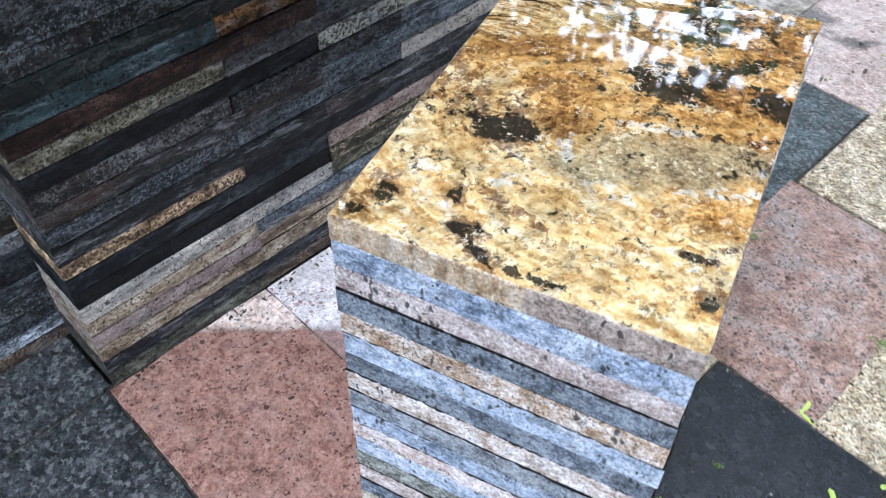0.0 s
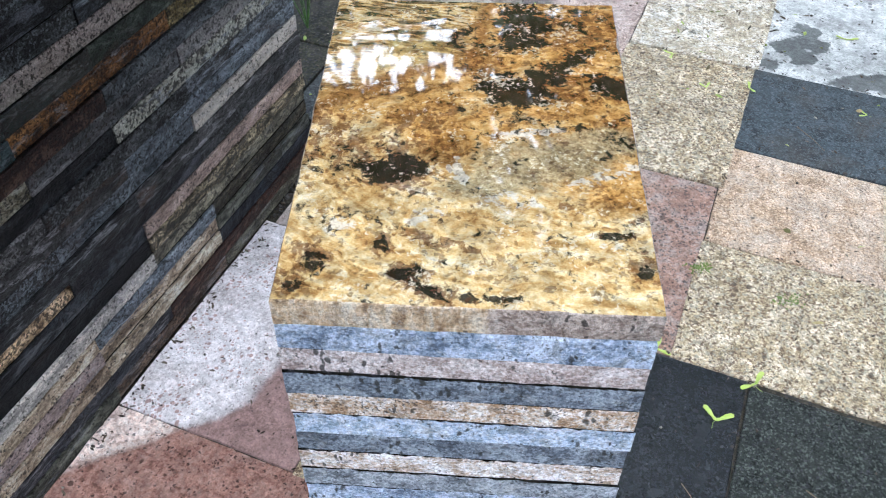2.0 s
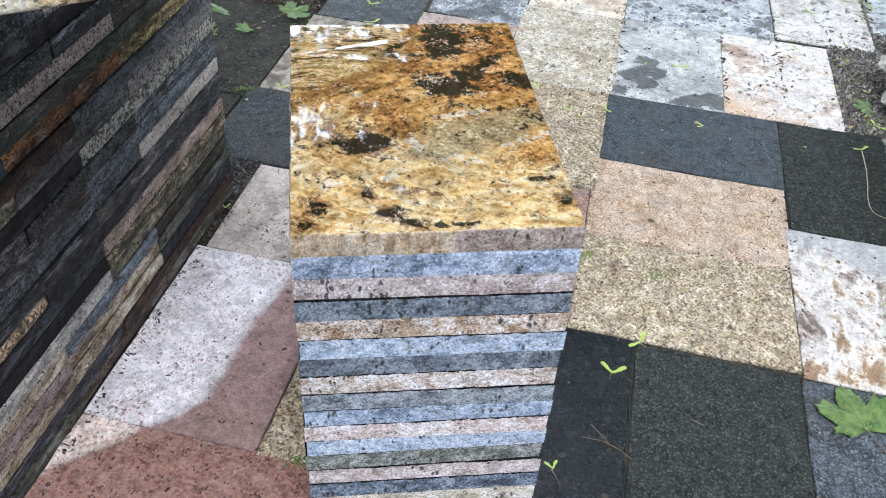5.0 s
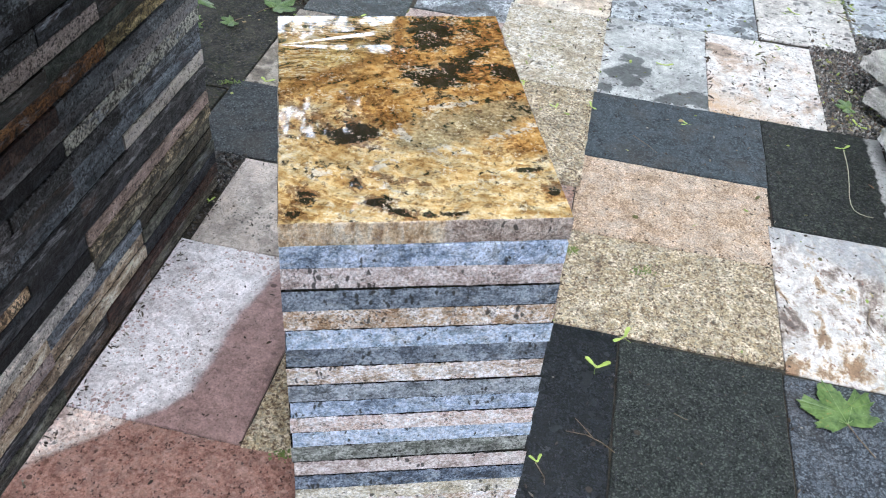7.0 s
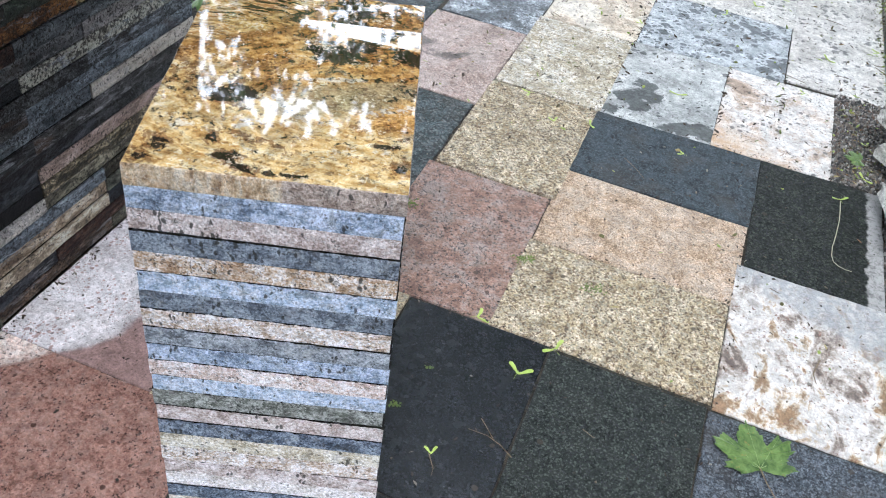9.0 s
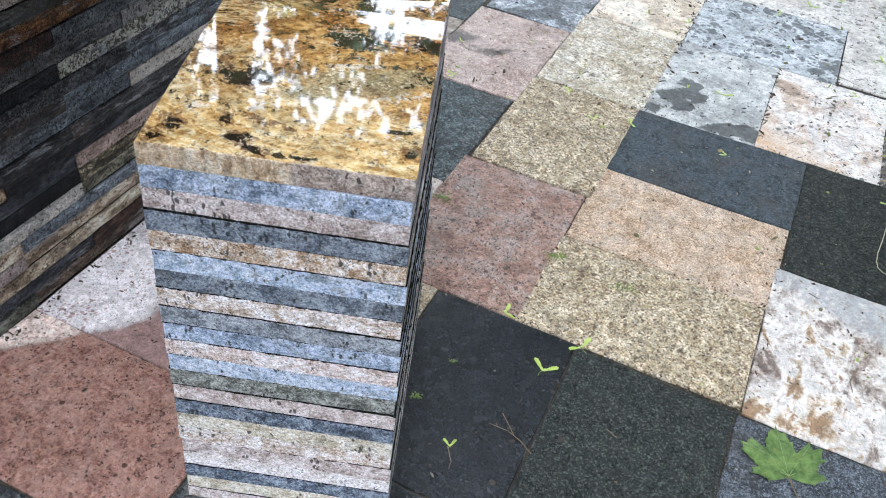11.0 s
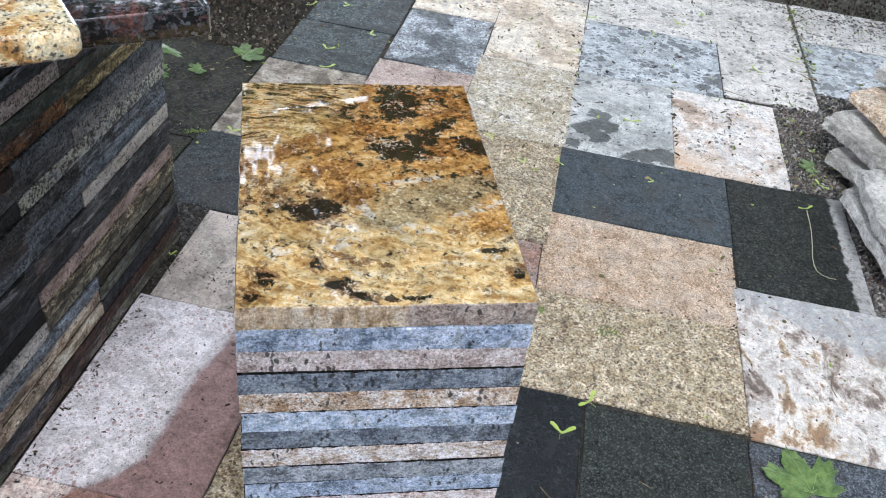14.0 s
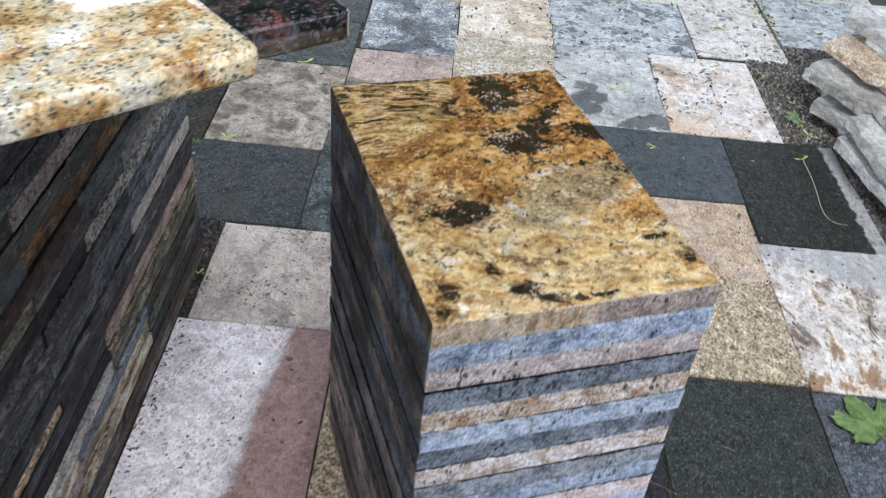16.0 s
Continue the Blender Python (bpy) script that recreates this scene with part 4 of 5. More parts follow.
def tile(u0, u1, v0, v1, material, local=True):
    """One paving tile between course lines, a few millimetres of joint left round it."""
    j = 0.0007
    x0, x1, y0, y1 = K * u0 + j, K * u1 - j, K * v0 + j, K * v1 - j
    cx, cy = ((x0 + x1) / 2, (y0 + y1) / 2) if local else (0, 0)
    o = [(x0 - cx, y0 - cy), (x1 - cx, y0 - cy), (x1 - cx, y1 - cy), (x0 - cx, y1 - cy)]
    ob = part("paving_tile", slab(o, -0.03, 0.0, rough=0.0008, seg=0.035, bevel=0.0016, chips=0.2), material, pavement)
    ob.location = (cx, cy, rng.uniform(-0.0012, 0.0012))
    ob.rotation_euler = (rng.gauss(0, 0.002), rng.gauss(0, 0.002), rng.gauss(0, 0.002)) if local else (0, 0, 0)
    return ob


tile(0.402, 0.974, 1.544, 1.945, M["slate"])
tile(0.41, 0.80, 1.945, 2.56, M["grey_pale"])
tile(0.42, 1.012, 2.565, 3.10, M["blue_drops"])
tile(0.425, 1.03, 3.10, 3.74, M["white_drops"])
tile(0.80, 1.205, 1.95, 2.56, M["white_orange"])
tile(1.015, 1.40, 2.59, 3.74, M["white_drops"])
tile(1.41, 2.0, 2.76, 3.30, M["blue_drops"])
tile(1.415, 2.0, 3.305, 3.76, M["white_drops"])
tile(0.975, 1.372, 1.35, 1.95, M["charcoal_dry"])
tile(0.394, 0.970, 1.16, 1.542, M["tan"])
tile(0.389, 0.957, 0.78, 1.157, M["yellow"])
tile(0.958, 1.53, 0.768, 1.349, M["white_rust"])
tile(0.952, 1.5, 0.20, 0.762, M["leaf_tile"])
tile(0.558, 0.948, 0.17, 0.766, M["charcoal"])
tile(0.182, 0.554, 0.222, 0.778, M["black"])
tile(0.183, 0.76, -0.17, 0.217, M["dark_mottled"])
tile(0.0, 0.392, 0.782, 1.362, M["pink"])
tile(0.015, 0.405, 1.368, 1.942, M["yellow"])
tile(0.02, 0.413, 1.945, 2.545, M["yellow_dry"])
tile(0.03, 0.42, 2.55, 3.27, M["peach"])
tile(0.035, 0.42, 3.275, 3.75, M["white_drops"])
tile(-0.378, 0.008, 1.205, 1.745, M["dark_damp"])
tile(-0.36, 0.018, 1.75, 2.35, M["pink_pale"])
tile(-0.345, 0.026, 2.355, 2.88, M["grey_speckled"])
tile(-0.345, 0.03, 2.885, 3.45, M["peach"])
tile(-0.745, -0.362, 2.19, 2.568, M["dark_damp"])
tile(-0.735, -0.352, 2.572, 3.12, M["dark_damp"])
tile(-0.755, -0.363, 1.62, 2.185, M["light_blotched"])
tile(-0.78, -0.381, 1.21, 1.615, M["slate_dark"])
tile(-1.16, -0.757, 1.55, 2.2, M["mossy"])
tile(-1.18, -0.785, 1.0, 1.545, M["mossy"])
tile(-0.583, -0.001, 0.8145, 1.203, M["marble"])
tile(-0.606, -0.211, 0.2345, 0.8125, M["pink_wet"], local=False)
tile(-0.208, 0.178, 0.225, 0.782, M["yellow"])
tile(-0.606, -0.03, -0.142, 0.232, M["pink_wet_red"], local=False)
tile(-0.025, 0.178, -0.17, 0.22, M["dark_mottled"])
tile(-1.18, -0.612, -0.70, -0.136, M["dark_mottled"])
tile(-0.608, -0.03, -0.70, -0.147, M["dark_mottled"])
tile(-0.025, 0.54, -0.75, -0.175, M["charcoal"])
tile(0.545, 1.1, -0.75, -0.175, M["tan"])
tile(0.765, 1.5, -0.17, 0.165, M["pink_pale"])

bed = part("joint_fill", slab([(-0.6 * K, -0.75 * K), (1.38 * K, -0.75 * K), (1.38 * K, 3.7 * K), (-0.74 * K, 3.1 * K)], -0.031, -0.0045, rough=0, seg=0.4), GAP, pavement, "dark dirt in the joints of the paving")

# ---- pedestal of stacked slabs ----
pedestal = thing("stone_pedestal", "square pedestal of stacked multicoloured granite slabs with a polished golden top", "pedestal", at=pose(0, 0, 0))
COURSES = ["blue", "tan_pink", "steel", "cream_orange", "blue_light", "steel", "cream", "grey", "blue", "cream_pink", "blue_light",
           "greygreen", "tan_pink", "dark_blue", "yellow_cream", "cream", "tan_pink", "white", "dark_blue", "yellow_cream", "tan_pink"]
BEDS = [0.001, 0.0010, 0.0038, 0.0010, 0.0017, 0.0008, 0.0020, 0.0016, 0.0018, 0.0024, 0.001, 0.0026, 0.0016, 0.0018, 0.0012, 0.001, 0.0016, 0.001, 0.0018, 0.001, 0.0012]
TOP, THICK = 0.834, 0.0381
z = TOP - THICK
o = [(0.0, 0.0), (0.379, 0.004), (0.369, 0.575), (-0.014, 0.562)]
top = part("top_slab", slab([(K * x, K * y) for x, y in o], 0.0006 - K * THICK, 0.0, rough=0.0005, seg=0.02, bevel=0.0012, chips=0.06, top_index=1), (GOLD_EDGE, GOLD), pedestal, "polished golden granite slab with black and rust blotches")
top.location = (0, 0, K * TOP)
for i, c in enumerate(COURSES):
    t = THICK + rng.uniform(-0.0015, 0.0015) if i < len(COURSES) - 1 else z
    dx, dy, g = rng.uniform(-0.0018, 0.0018), rng.uniform(-0.0008, 0.0014), rng.uniform(0.0, 0.001)
    w = 0.378 + 0.01 * i / 20
    o = [(dx + g, dy), (w + dx, dy + rng.uniform(-0.002, 0.003)), (w - 0.008 + dx, 0.57 + dy), (-0.012 + dx, 0.562 + dy)]
    gap = {1: 0.0016, 8: 0.0010, 10: 0.0008}.get(i, rng.choice((0.0003, 0.0005, 0.0007)))
    if i:
        # black grime squeezed out of the bed joint, thicker in some courses
        out = 0.0002 if BEDS[i] > 0.0015 else -0.0004
        g = [(K * x + sx * out, K * y + sy * out) for (x, y), (sx, sy) in zip(o, ((-1, -1), (1, -1), (1, 1), (-1, 1)))]
        ragged = BEDS[i] > 0.0015
        part("joint", slab(g, K * z - 0.0002, K * z + (0.75 if BEDS[i] > 0.0015 else 0.45) * BEDS[i], rough=0.0006 if ragged else 0.0002, seg=0.005 if ragged else 0.02, bevel=0.0002, chips=0.5 if ragged else 0.1), GRIME, pedestal)
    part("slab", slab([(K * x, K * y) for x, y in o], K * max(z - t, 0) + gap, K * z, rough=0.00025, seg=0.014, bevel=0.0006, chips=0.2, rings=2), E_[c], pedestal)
    z -= t
core = part("core", slab([(0.008, 0.008), (0.29, 0.008), (0.28, 0.44), (0.0, 0.44)], 0.0, K * TOP - 0.02, rough=0, seg=0.2), GAP, pedestal, "dark dirt in the joints")

# ---- counter base of stacked strips ----
ROW = 0.0389


def counter_row(k, u_face, thick, pieces, parent):
    """One course: pieces are (from, to, stone)."""
    for v0, v1, stone in pieces:
        du = rng.uniform(-0.0045, 0.003)
        x1, x0 = K * (u_face + du), K * (u_face - thick)
        o = [(x0, K * v0 + 0.0007), (x1, K * v0 + 0.0007), (x1 + rng.uniform(-0.001, 0.001), K * v1 - 0.0007), (x0, K * v1 - 0.0007)]
        part("stone_strip", slab(o, K * ROW * k + rng.choice((0.0008, 0.0013, 0.0019)) + (0.0016 if k < 7 else 0.0), K * ROW * (k + 1), rough=0.0004, seg=0.016, bevel=0.0007, chips=0.3, rings=2), E_[stone], parent)


def beds(u_face, thick, v0, v1, count, parent):
    """Dark bed joints between the courses, set back a millimetre from the face."""
    for k in range(1, count):
        x1, x0 = K * u_face - 0.0035, K * (u_face - thick) + 0.002
        o = [(x0, K * v0 + 0.002), (x1, K * v0 + 0.002), (x1, K * v1 - 0.002), (x0, K * v1 - 0.002)]
        part("joint", slab(o, K * ROW * k - 0.0003, K * ROW * k + (0.0030 if k < 7 else 0.0012), rough=0.0004, seg=0.012, bevel=0.0002, chips=0.3), GRIME, parent)


base = thing("counter_base", "counter base of stacked dark granite strips, some cream or rust", "counter base", at=pose(0, 0, 0, 0, 0, TURN))
A, B, C, D, F = -0.13, 0.243, 0.44, 0.64, 1.052
ROWS = [
    [(A, B, "k_moss"), (B, D, "k_brown"), (D, F, "k_moss")],
    [(A, C, "k_ink"), (C, F, "k_redbrown")],
    [(A, B, "k_buff"), (B, D, "k_buff"), (D, F, "k_ink")],
    [(A, B, "k_rose"), (B, D, "k_buff"), (D, F, "k_moss")],
    [(A, B, "k_buff"), (B, D, "k_slate"), (D, F, "k_olive")],
    [(A, C, "k_pale"), (C, F, "k_moss")],
    [(A, C, "k_black"), (C, F, "k_olive")],
    [(A, C, "k_ink"), (C, F, "k_taupe")],
    [(A, B, "k_tan"), (B, D, "k_black"), (D, F, "k_speck")],
    [(A, C, "k_black"), (C, F, "k_dark")],
    [(A, B, "k_speck"), (B, D, "k_slate"), (D, F, "k_white")],
    [(A, C, "k_dark"), (C, F, "k_slate")],
    [(A, B, "k_speck"), (B, D, "k_speck"), (D, F, "k_speck")],
    [(A, C, "k_black"), (C, F, "k_spotted")],
    [(A, B, "k_cream"), (B, D, "k_slate"), (D, F, "k_pinkgrey")],
    [(A, C, "k_redbrown"), (C, F, "k_slate")],
    [(A, B, "k_teal"), (B, D, "k_orange"), (D, F, "k_yellow")],
    [(A, C, "k_teal"), (C, F, "k_green")],
    [(A, B, "k_speck"), (B, D, "k_pinkgrey"), (D, F, "k_dark")],
    [(A, C, "k_speck"), (C, F, "k_black")],
    [(A, B, "k_speck"), (B, D, "k_dark"), (D, F, "k_brown")],
    [(A, C, "k_speck"), (C, F, "k_grey")],
    [(A, B, "k_orange"), (B, D, "k_speck"), (D, F, "k_dark")],
    [(A, C, "k_slate"), (C, F, "k_speck")],
    [(A, B, "k_dark"), (B, D, "k_grey"), (D, F, "k_black")],
    [(A, C, "k_speck"), (C, F, "k_dark")],
]
for k, row in enumerate(ROWS):
    counter_row(k, -0.605, 0.17, row, base)
beds(-0.605, 0.17, A, F, len(ROWS), base)
rear = thing("counter_base", "lower dark stacked granite base set back from the counter", "counter base", at=pose(0, 0, 0, 0, 0, TURN))
pick = ["k_dark", "k_speck", "k_olive", "k_black", "k_grey", "k_slate", "k_dark", "k_brown"]
for k in range(len(ROWS)):
    s = -0.62 + (0.2 if k % 2 else 0.0)
    counter_row(k, -0.778, 0.25, [(-0.95, s, rng.choice(pick)), (s, 1.0, rng.choice(pick))], rear)

# a thin last course under the slabs, set back a little
LAST = K * ROW * len(ROWS)
for owner, face, thick, spans in ((base, -0.612, 0.16, ((A, C), (C, F))), (rear, -0.785, 0.24, ((-0.95, 0.2), (0.2, 1.0)))):
    for v0, v1 in spans:
        o = [(K * (face - thick), K * v0 + 0.0007), (K * face, K * v0 + 0.0007), (K * face, K * v1 - 0.0007), (K * (face - thick), K * v1 - 0.0007)]
        part("stone_strip", slab(o, LAST + 0.0006, 0.8176, rough=0.0004, seg=0.03, bevel=0.0007, chips=0.3), E_["k_dark"], owner)

# ---- slabs lying across the counter ----
TOPZ = 0.818


def loose_slab(name, corner, angle, length, depth, z0, z1, material, label, sharp=False):
    """A rectangular slab whose near corner over the walk lies at corner; it runs back along angle."""
    d1 = Vector((math.cos(angle), math.sin(angle)))
    d2 = Vector((-d1.y, d1.x))
    c = Vector(corner)
    r = 0.010 if sharp else 0.016
    o = []
    for p, q, i0 in ((-length, 0, 0), (0, 0, 0), (0, depth, 0), (-length, depth, 0)):
        o.append((p, q))
    o = o[:1] + [(-r, 0), (-r * 0.55, r * 0.1), (-r * 0.1, r * 0.55), (0, r)] + o[2:]
    bm = bmesh.new()
    bm.faces.new([bm.verts.new((x, y, 0)) for x, y in o])
    up = bmesh.ops.extrude_face_region(bm, geom=bm.faces[:])["geom"]
    bmesh.ops.translate(bm, vec=(0, 0, z1 - z0), verts=[g for g in up if isinstance(g, bmesh.types.BMVert)])
    bmesh.ops.recalc_face_normals(bm, faces=bm.faces)
    rim = [e for e in bm.edges if abs(e.verts[0].co.z - e.verts[1].co.z) < 1e-5]
    bmesh.ops.bevel(bm, geom=rim, offset=0.003 if sharp else 0.009, segments=4, profile=0.5, affect="EDGES")
    for f in bm.faces:
        f.smooth = True
    ob = part(name, bm, material, None)
    ob.data.set_sharp_from_angle(angle=radians(50))
    ob.matrix_world = Matrix.Translation((c.x, c.y, z0)) @ Matrix.Rotation(angle, 4, "Z")
    return tagged(ob, label, "stone slab", group="counter slabs")


loose_slab("granite_slab", (-0.034 * K, 0.314 * K), radians(20.5), 0.62, 0.27, TOPZ, K * 1.075, DARK_SLAB, "polished dark granite slab overhanging the stone counter", True)
loose_slab("granite_slab", (-0.158 * K, 0.152 * K), radians(23.5), 0.62, 0.30, K * 1.0765, K * 1.113, YELLOW_SLAB, "polished yellow cream granite slab on top of a dark one")

PALE_ANG = radians(21)
loose_slab("granite_slab", (-0.155 * K, 0.50 * K), PALE_ANG, 0.55, 0.5, TOPZ, TOPZ + 0.03, PALE_SLAB, "pale weathered granite slab lying on the stone counter")


# ---- slabs heaped beyond the gravel ----
def heap_slab(points, z0, z1, material, label, tilt=0.0):
    o = [tuple(uv(u, v).xy) for u, v in points]
    cx, cy = sum(p[0] for p in o) / len(o), sum(p[1] for p in o) / len(o)
    area = sum(a[0] * b[1] - b[0] * a[1] for a, b in zip(o, o[1:] + o[:1]))
    if area < 0:
        o.reverse()
    bm = slab([(x - cx, y - cy) for x, y in o], 0, K * (z1 - z0), rough=0.003, seg=0.03, bevel=0.002, chips=0.4, rings=2)
    ob = part("stone_slab", bm, material, None)
    ob.matrix_world = Matrix.Translation((cx, cy, K * z0)) @ Euler((0, tilt, 0)).to_matrix().to_4x4()
    return tagged(ob, label, "stone slab", group="slabs heaped beyond the gravel")


heap_slab([(1.42, 1.84), (1.46, 1.50), (1.95, 1.45), (1.95, 2.0)], -0.03, 0.047, HEAP[2], "dark broken slab at the foot of the heap")
heap_slab([(1.40, 2.16), (1.47, 1.98), (1.95, 2.02), (1.95, 2.62), (1.5, 2.5)], -0.03, 0.042, HEAP[2], "grey broken slab half sunk in gravel")
heap_slab([(1.337, 1.862), (1.365, 1.66), (1.40, 1.48), (1.9, 1.4), (1.9, 1.93), (1.39, 1.925)], 0.049, 0.092, HEAP[0], "pale broken granite slab with a rough edge")
heap_slab([(1.324, 2.115), (1.43, 1.975), (1.9, 1.97), (1.9, 2.2), (1.37, 2.17)], 0.044, 0.088, HEAP[2], "greenish grey broken slab in the heap")
heap_slab([(1.46, 1.86), (1.5, 1.45), (1.9, 1.4), (1.9, 2.3), (1.5, 2.26)], 0.092, 0.117, HEAP[2], "thin grey slab inside the heap")
heap_slab([(1.357, 1.885), (1.362, 1.57), (1.44, 1.4), (1.9, 1.4), (1.9, 1.9), (1.41, 1.92)], 0.119, 0.163, HEAP[0], "pale cream broken granite slab in the heap")
heap_slab([(1.302, 2.235), (1.42, 2.01), (1.425, 1.94), (1.95, 1.93), (1.95, 2.4), (1.47, 2.37), (1.37, 2.31)], 0.119, 0.158, HEAP[2], "grey slab with a pointed corner over gravel")
heap_slab([(1.435, 1.92), (1.45, 1.70), (1.52, 1.5), (1.95, 1.5), (1.95, 1.925)], 0.165, 0.2, HEAP[2], "grey broken slab leaning in the heap")
heap_slab([(1.5, 2.32), (1.55, 2.0), (1.95, 2.0), (1.95, 2.5)], 0.16, 0.184, HEAP[1], "thin tan slab inside the heap")
heap_slab([(1.396, 2.337), (1.475, 2.10), (1.6, 2.05), (1.95, 2.0), (1.95, 2.5), (1.48, 2.42)], 0.186, 0.226, HEAP[1], "cream and rust broken granite slab")
heap_slab([(1.53, 2.35), (1.6, 2.1), (1.98, 2.1), (1.98, 2.6)], 0.228, 0.25, HEAP[0], "thin pale slab near the top")
heap_slab([(1.473, 2.43), (1.56, 2.275), (1.62, 2.0), (2.0, 2.0), (2.0, 2.6), (1.53, 2.56)], 0.252, 0.292, HEAP[0], "pale slab on top of the heap")
heap_slab([(1.58, 2.26), (1.60, 2.0), (1.95, 1.9), (1.95, 2.3)], 0.294, 0.335, HEAP[0], "pale rough slab lying across the heap")

# ---- gravel and litter ----
ICO = bmesh.new()
bmesh.ops.create_icosphere(ICO, subdivisions=1, radius=1.0)
ICO_V = np.array([v.co[:] for v in ICO.verts])
ICO_F = [[v.index for v in f.verts] for f in ICO.faces]
ICO.free()
gen = np.random.default_rng(5)


def stuff(name, verts, faces, material, label, category):
    me = bpy.data.meshes.new(name)
    me.from_pydata([tuple(map(float, v)) for v in verts], [], faces)
    me.materials.append(material)
    return tagged(new(name, me), label, category, kind="stuff")


def pebbles(name, zones, material, label, low=0.004, high=0.010, base=-0.012):
    """zones: (u0, u1, v0, v1, count). Stones lie in two loose layers."""
    vs, fs = [], []
    for u0, u1, v0, v1, count in zones:
        for _ in range(count):
            u, v = gen.uniform(u0, u1), gen.uniform(v0, v1)
            r = gen.uniform(low, high) * (1.35 if gen.random() < 0.12 else 1.0)
            q = Euler(gen.uniform(0, 6.28, 3)).to_matrix()
            p = ICO_V * gen.uniform(0.75, 1.2, (len(ICO_V), 1)) * (r * np.array([1.25, 0.95, 0.62]))
            p = p @ np.array(q).T
            c = uv(u, v)
            off = len(vs)
            vs += list(p + np.array([c.x, c.y, base + gen.uniform(0.0, 0.009)]))
            fs += [[i + off for i in f] for f in ICO_F]
    return stuff(name, vs, fs, material, label, "gravel")


pebbles("gravel", [(1.208, 1.42, 1.96, 2.6, 4200), (1.395, 1.62, 2.2, 2.77, 2600), (1.375, 1.46, 1.35, 2.0, 1300)], PEBBLE, "loose grey and brown gravel between paving and stone heap", 0.0028, 0.0062, -0.010)
pebbles("gravel", [(-0.69, -0.583, 1.05, 1.215, 420), (-0.62, -0.585, 0.82, 1.06, 60)], DARK_PEBBLE, "small dark wet gravel in a gap by the counter", 0.003, 0.006, -0.010)
pebbles("gravel", [(-1.3, -0.752, 2.24, 3.3, 2200), (1.4, 2.0, 3.62, 4.2, 700)], LITTER, "brown gravel and litter at the paving's edge", 0.003, 0.007, -0.012)


def flakes(zones, material, label, big=1.0):
    vs, fs = [], []
    for u0, u1, v0, v1, count in zones:
        for _ in range(count):
            c = uv(gen.uniform(u0, u1), gen.uniform(v0, v1))
            l, w = gen.uniform(0.0015, 0.0065), gen.uniform(0.0008, 0.0026)
            l, w = l * big, w * big
            q = Euler((gen.normal(0, 0.35), gen.normal(0, 0.35), gen.uniform(0, 6.28))).to_matrix()
            z = gen.uniform(0.001, 0.006) - (0.004 if u0 < -0.75 else 0)
            off = len(vs)
            for x, y, h in ((-l, 0, 0), (-l * 0.3, -w, 0.001), (l * 0.5, -w * 0.7, 0.0006), (l, 0, 0), (l * 0.4, w, 0.001), (-l * 0.4, w * 0.8, 0.0004), (0, 0, 0.0022)):
                p = q @ Vector((x, y, h))
                vs.append((c.x + p.x, c.y + p.y, max(0.0006, z + p.z)))
            fs += [[off + i, off + (i + 1) % 6, off + 6] for i in range(6)]
    return stuff("leaf_litter", vs, fs, material, label, "litter")


flakes([(-1.3, -0.74, 2.2, 3.4, 1600), (-0.75, -0.35, 2.2, 3.1, 60), (1.2, 1.5, 1.95, 2.75, 260), (1.4, 2.0, 3.3, 3.9, 500), (0.4, 1.4, 3.6, 4.1, 500), (-1.2, -0.76, 1.0, 2.2, 120)], LITTER, "brown bits of leaf and bark")
flakes([(-0.6, 0.95, -0.1, 0.8, 90), (0.0, 1.35, 0.8, 2.0, 340), (0.0, 1.4, 2.0, 3.7, 420), (0.385, 0.40, 0.8, 3.6, 90), (0.39, 0.96, 1.15, 1.17, 30), (0.94, 0.98, 0.2, 1.5, 50), (0.0, 1.2, 1.94, 1.955, 40), (0.2, 0.95, 0.765, 0.785, 40), (-0.6, 0.0, 0.3, 1.2, 24), (-0.75, 0.0, 1.2, 2.9, 100), (-0.6, -0.57, -0.12, 1.05, 120), (-0.58, -0.22, 0.25, 1.2, 40)], LITTER, "small brown crumbs scattered on the paving")
flakes([(0.43, 1.98, 2.0, 3.7, 170), (-0.74, 0.41, 1.7, 3.3, 60), (1.4, 2.0, 3.55, 3.8, 130), (0.4, 0.43, 2.0, 3.6, 40), (1.01, 1.02, 2.1, 2.6, 20), (0.8, 0.81, 1.95, 2.55, 24)], LITTER, "brown shreds of leaf and stalk on the pale tiles", 2.1)
flakes([(0.42, 1.4, 2.0, 3.75, 130), (1.36, 1.44, 2.75, 3.7, 70), (1.4, 2.0, 2.8, 3.7, 80), (0.0, 0.42, 1.6, 3.6, 55), (-0.74, 0.0, 1.7, 3.1, 45), (1.2, 1.5, 2.0, 2.75, 45), (0.4, 1.35, 0.8, 1.95, 22), (0.95, 1.03, 2.1, 2.6, 8), (-1.1, -0.75, 1.2, 2.3, 30), (1.2, 1.48, 1.95, 2.3, 70), (1.38, 1.43, 2.8, 3.7, 60), (1.43, 2.0, 3.5, 3.78, 60)], GREEN_BITS, "yellowing and green bits of leaf scattered on the paving", 1.9)


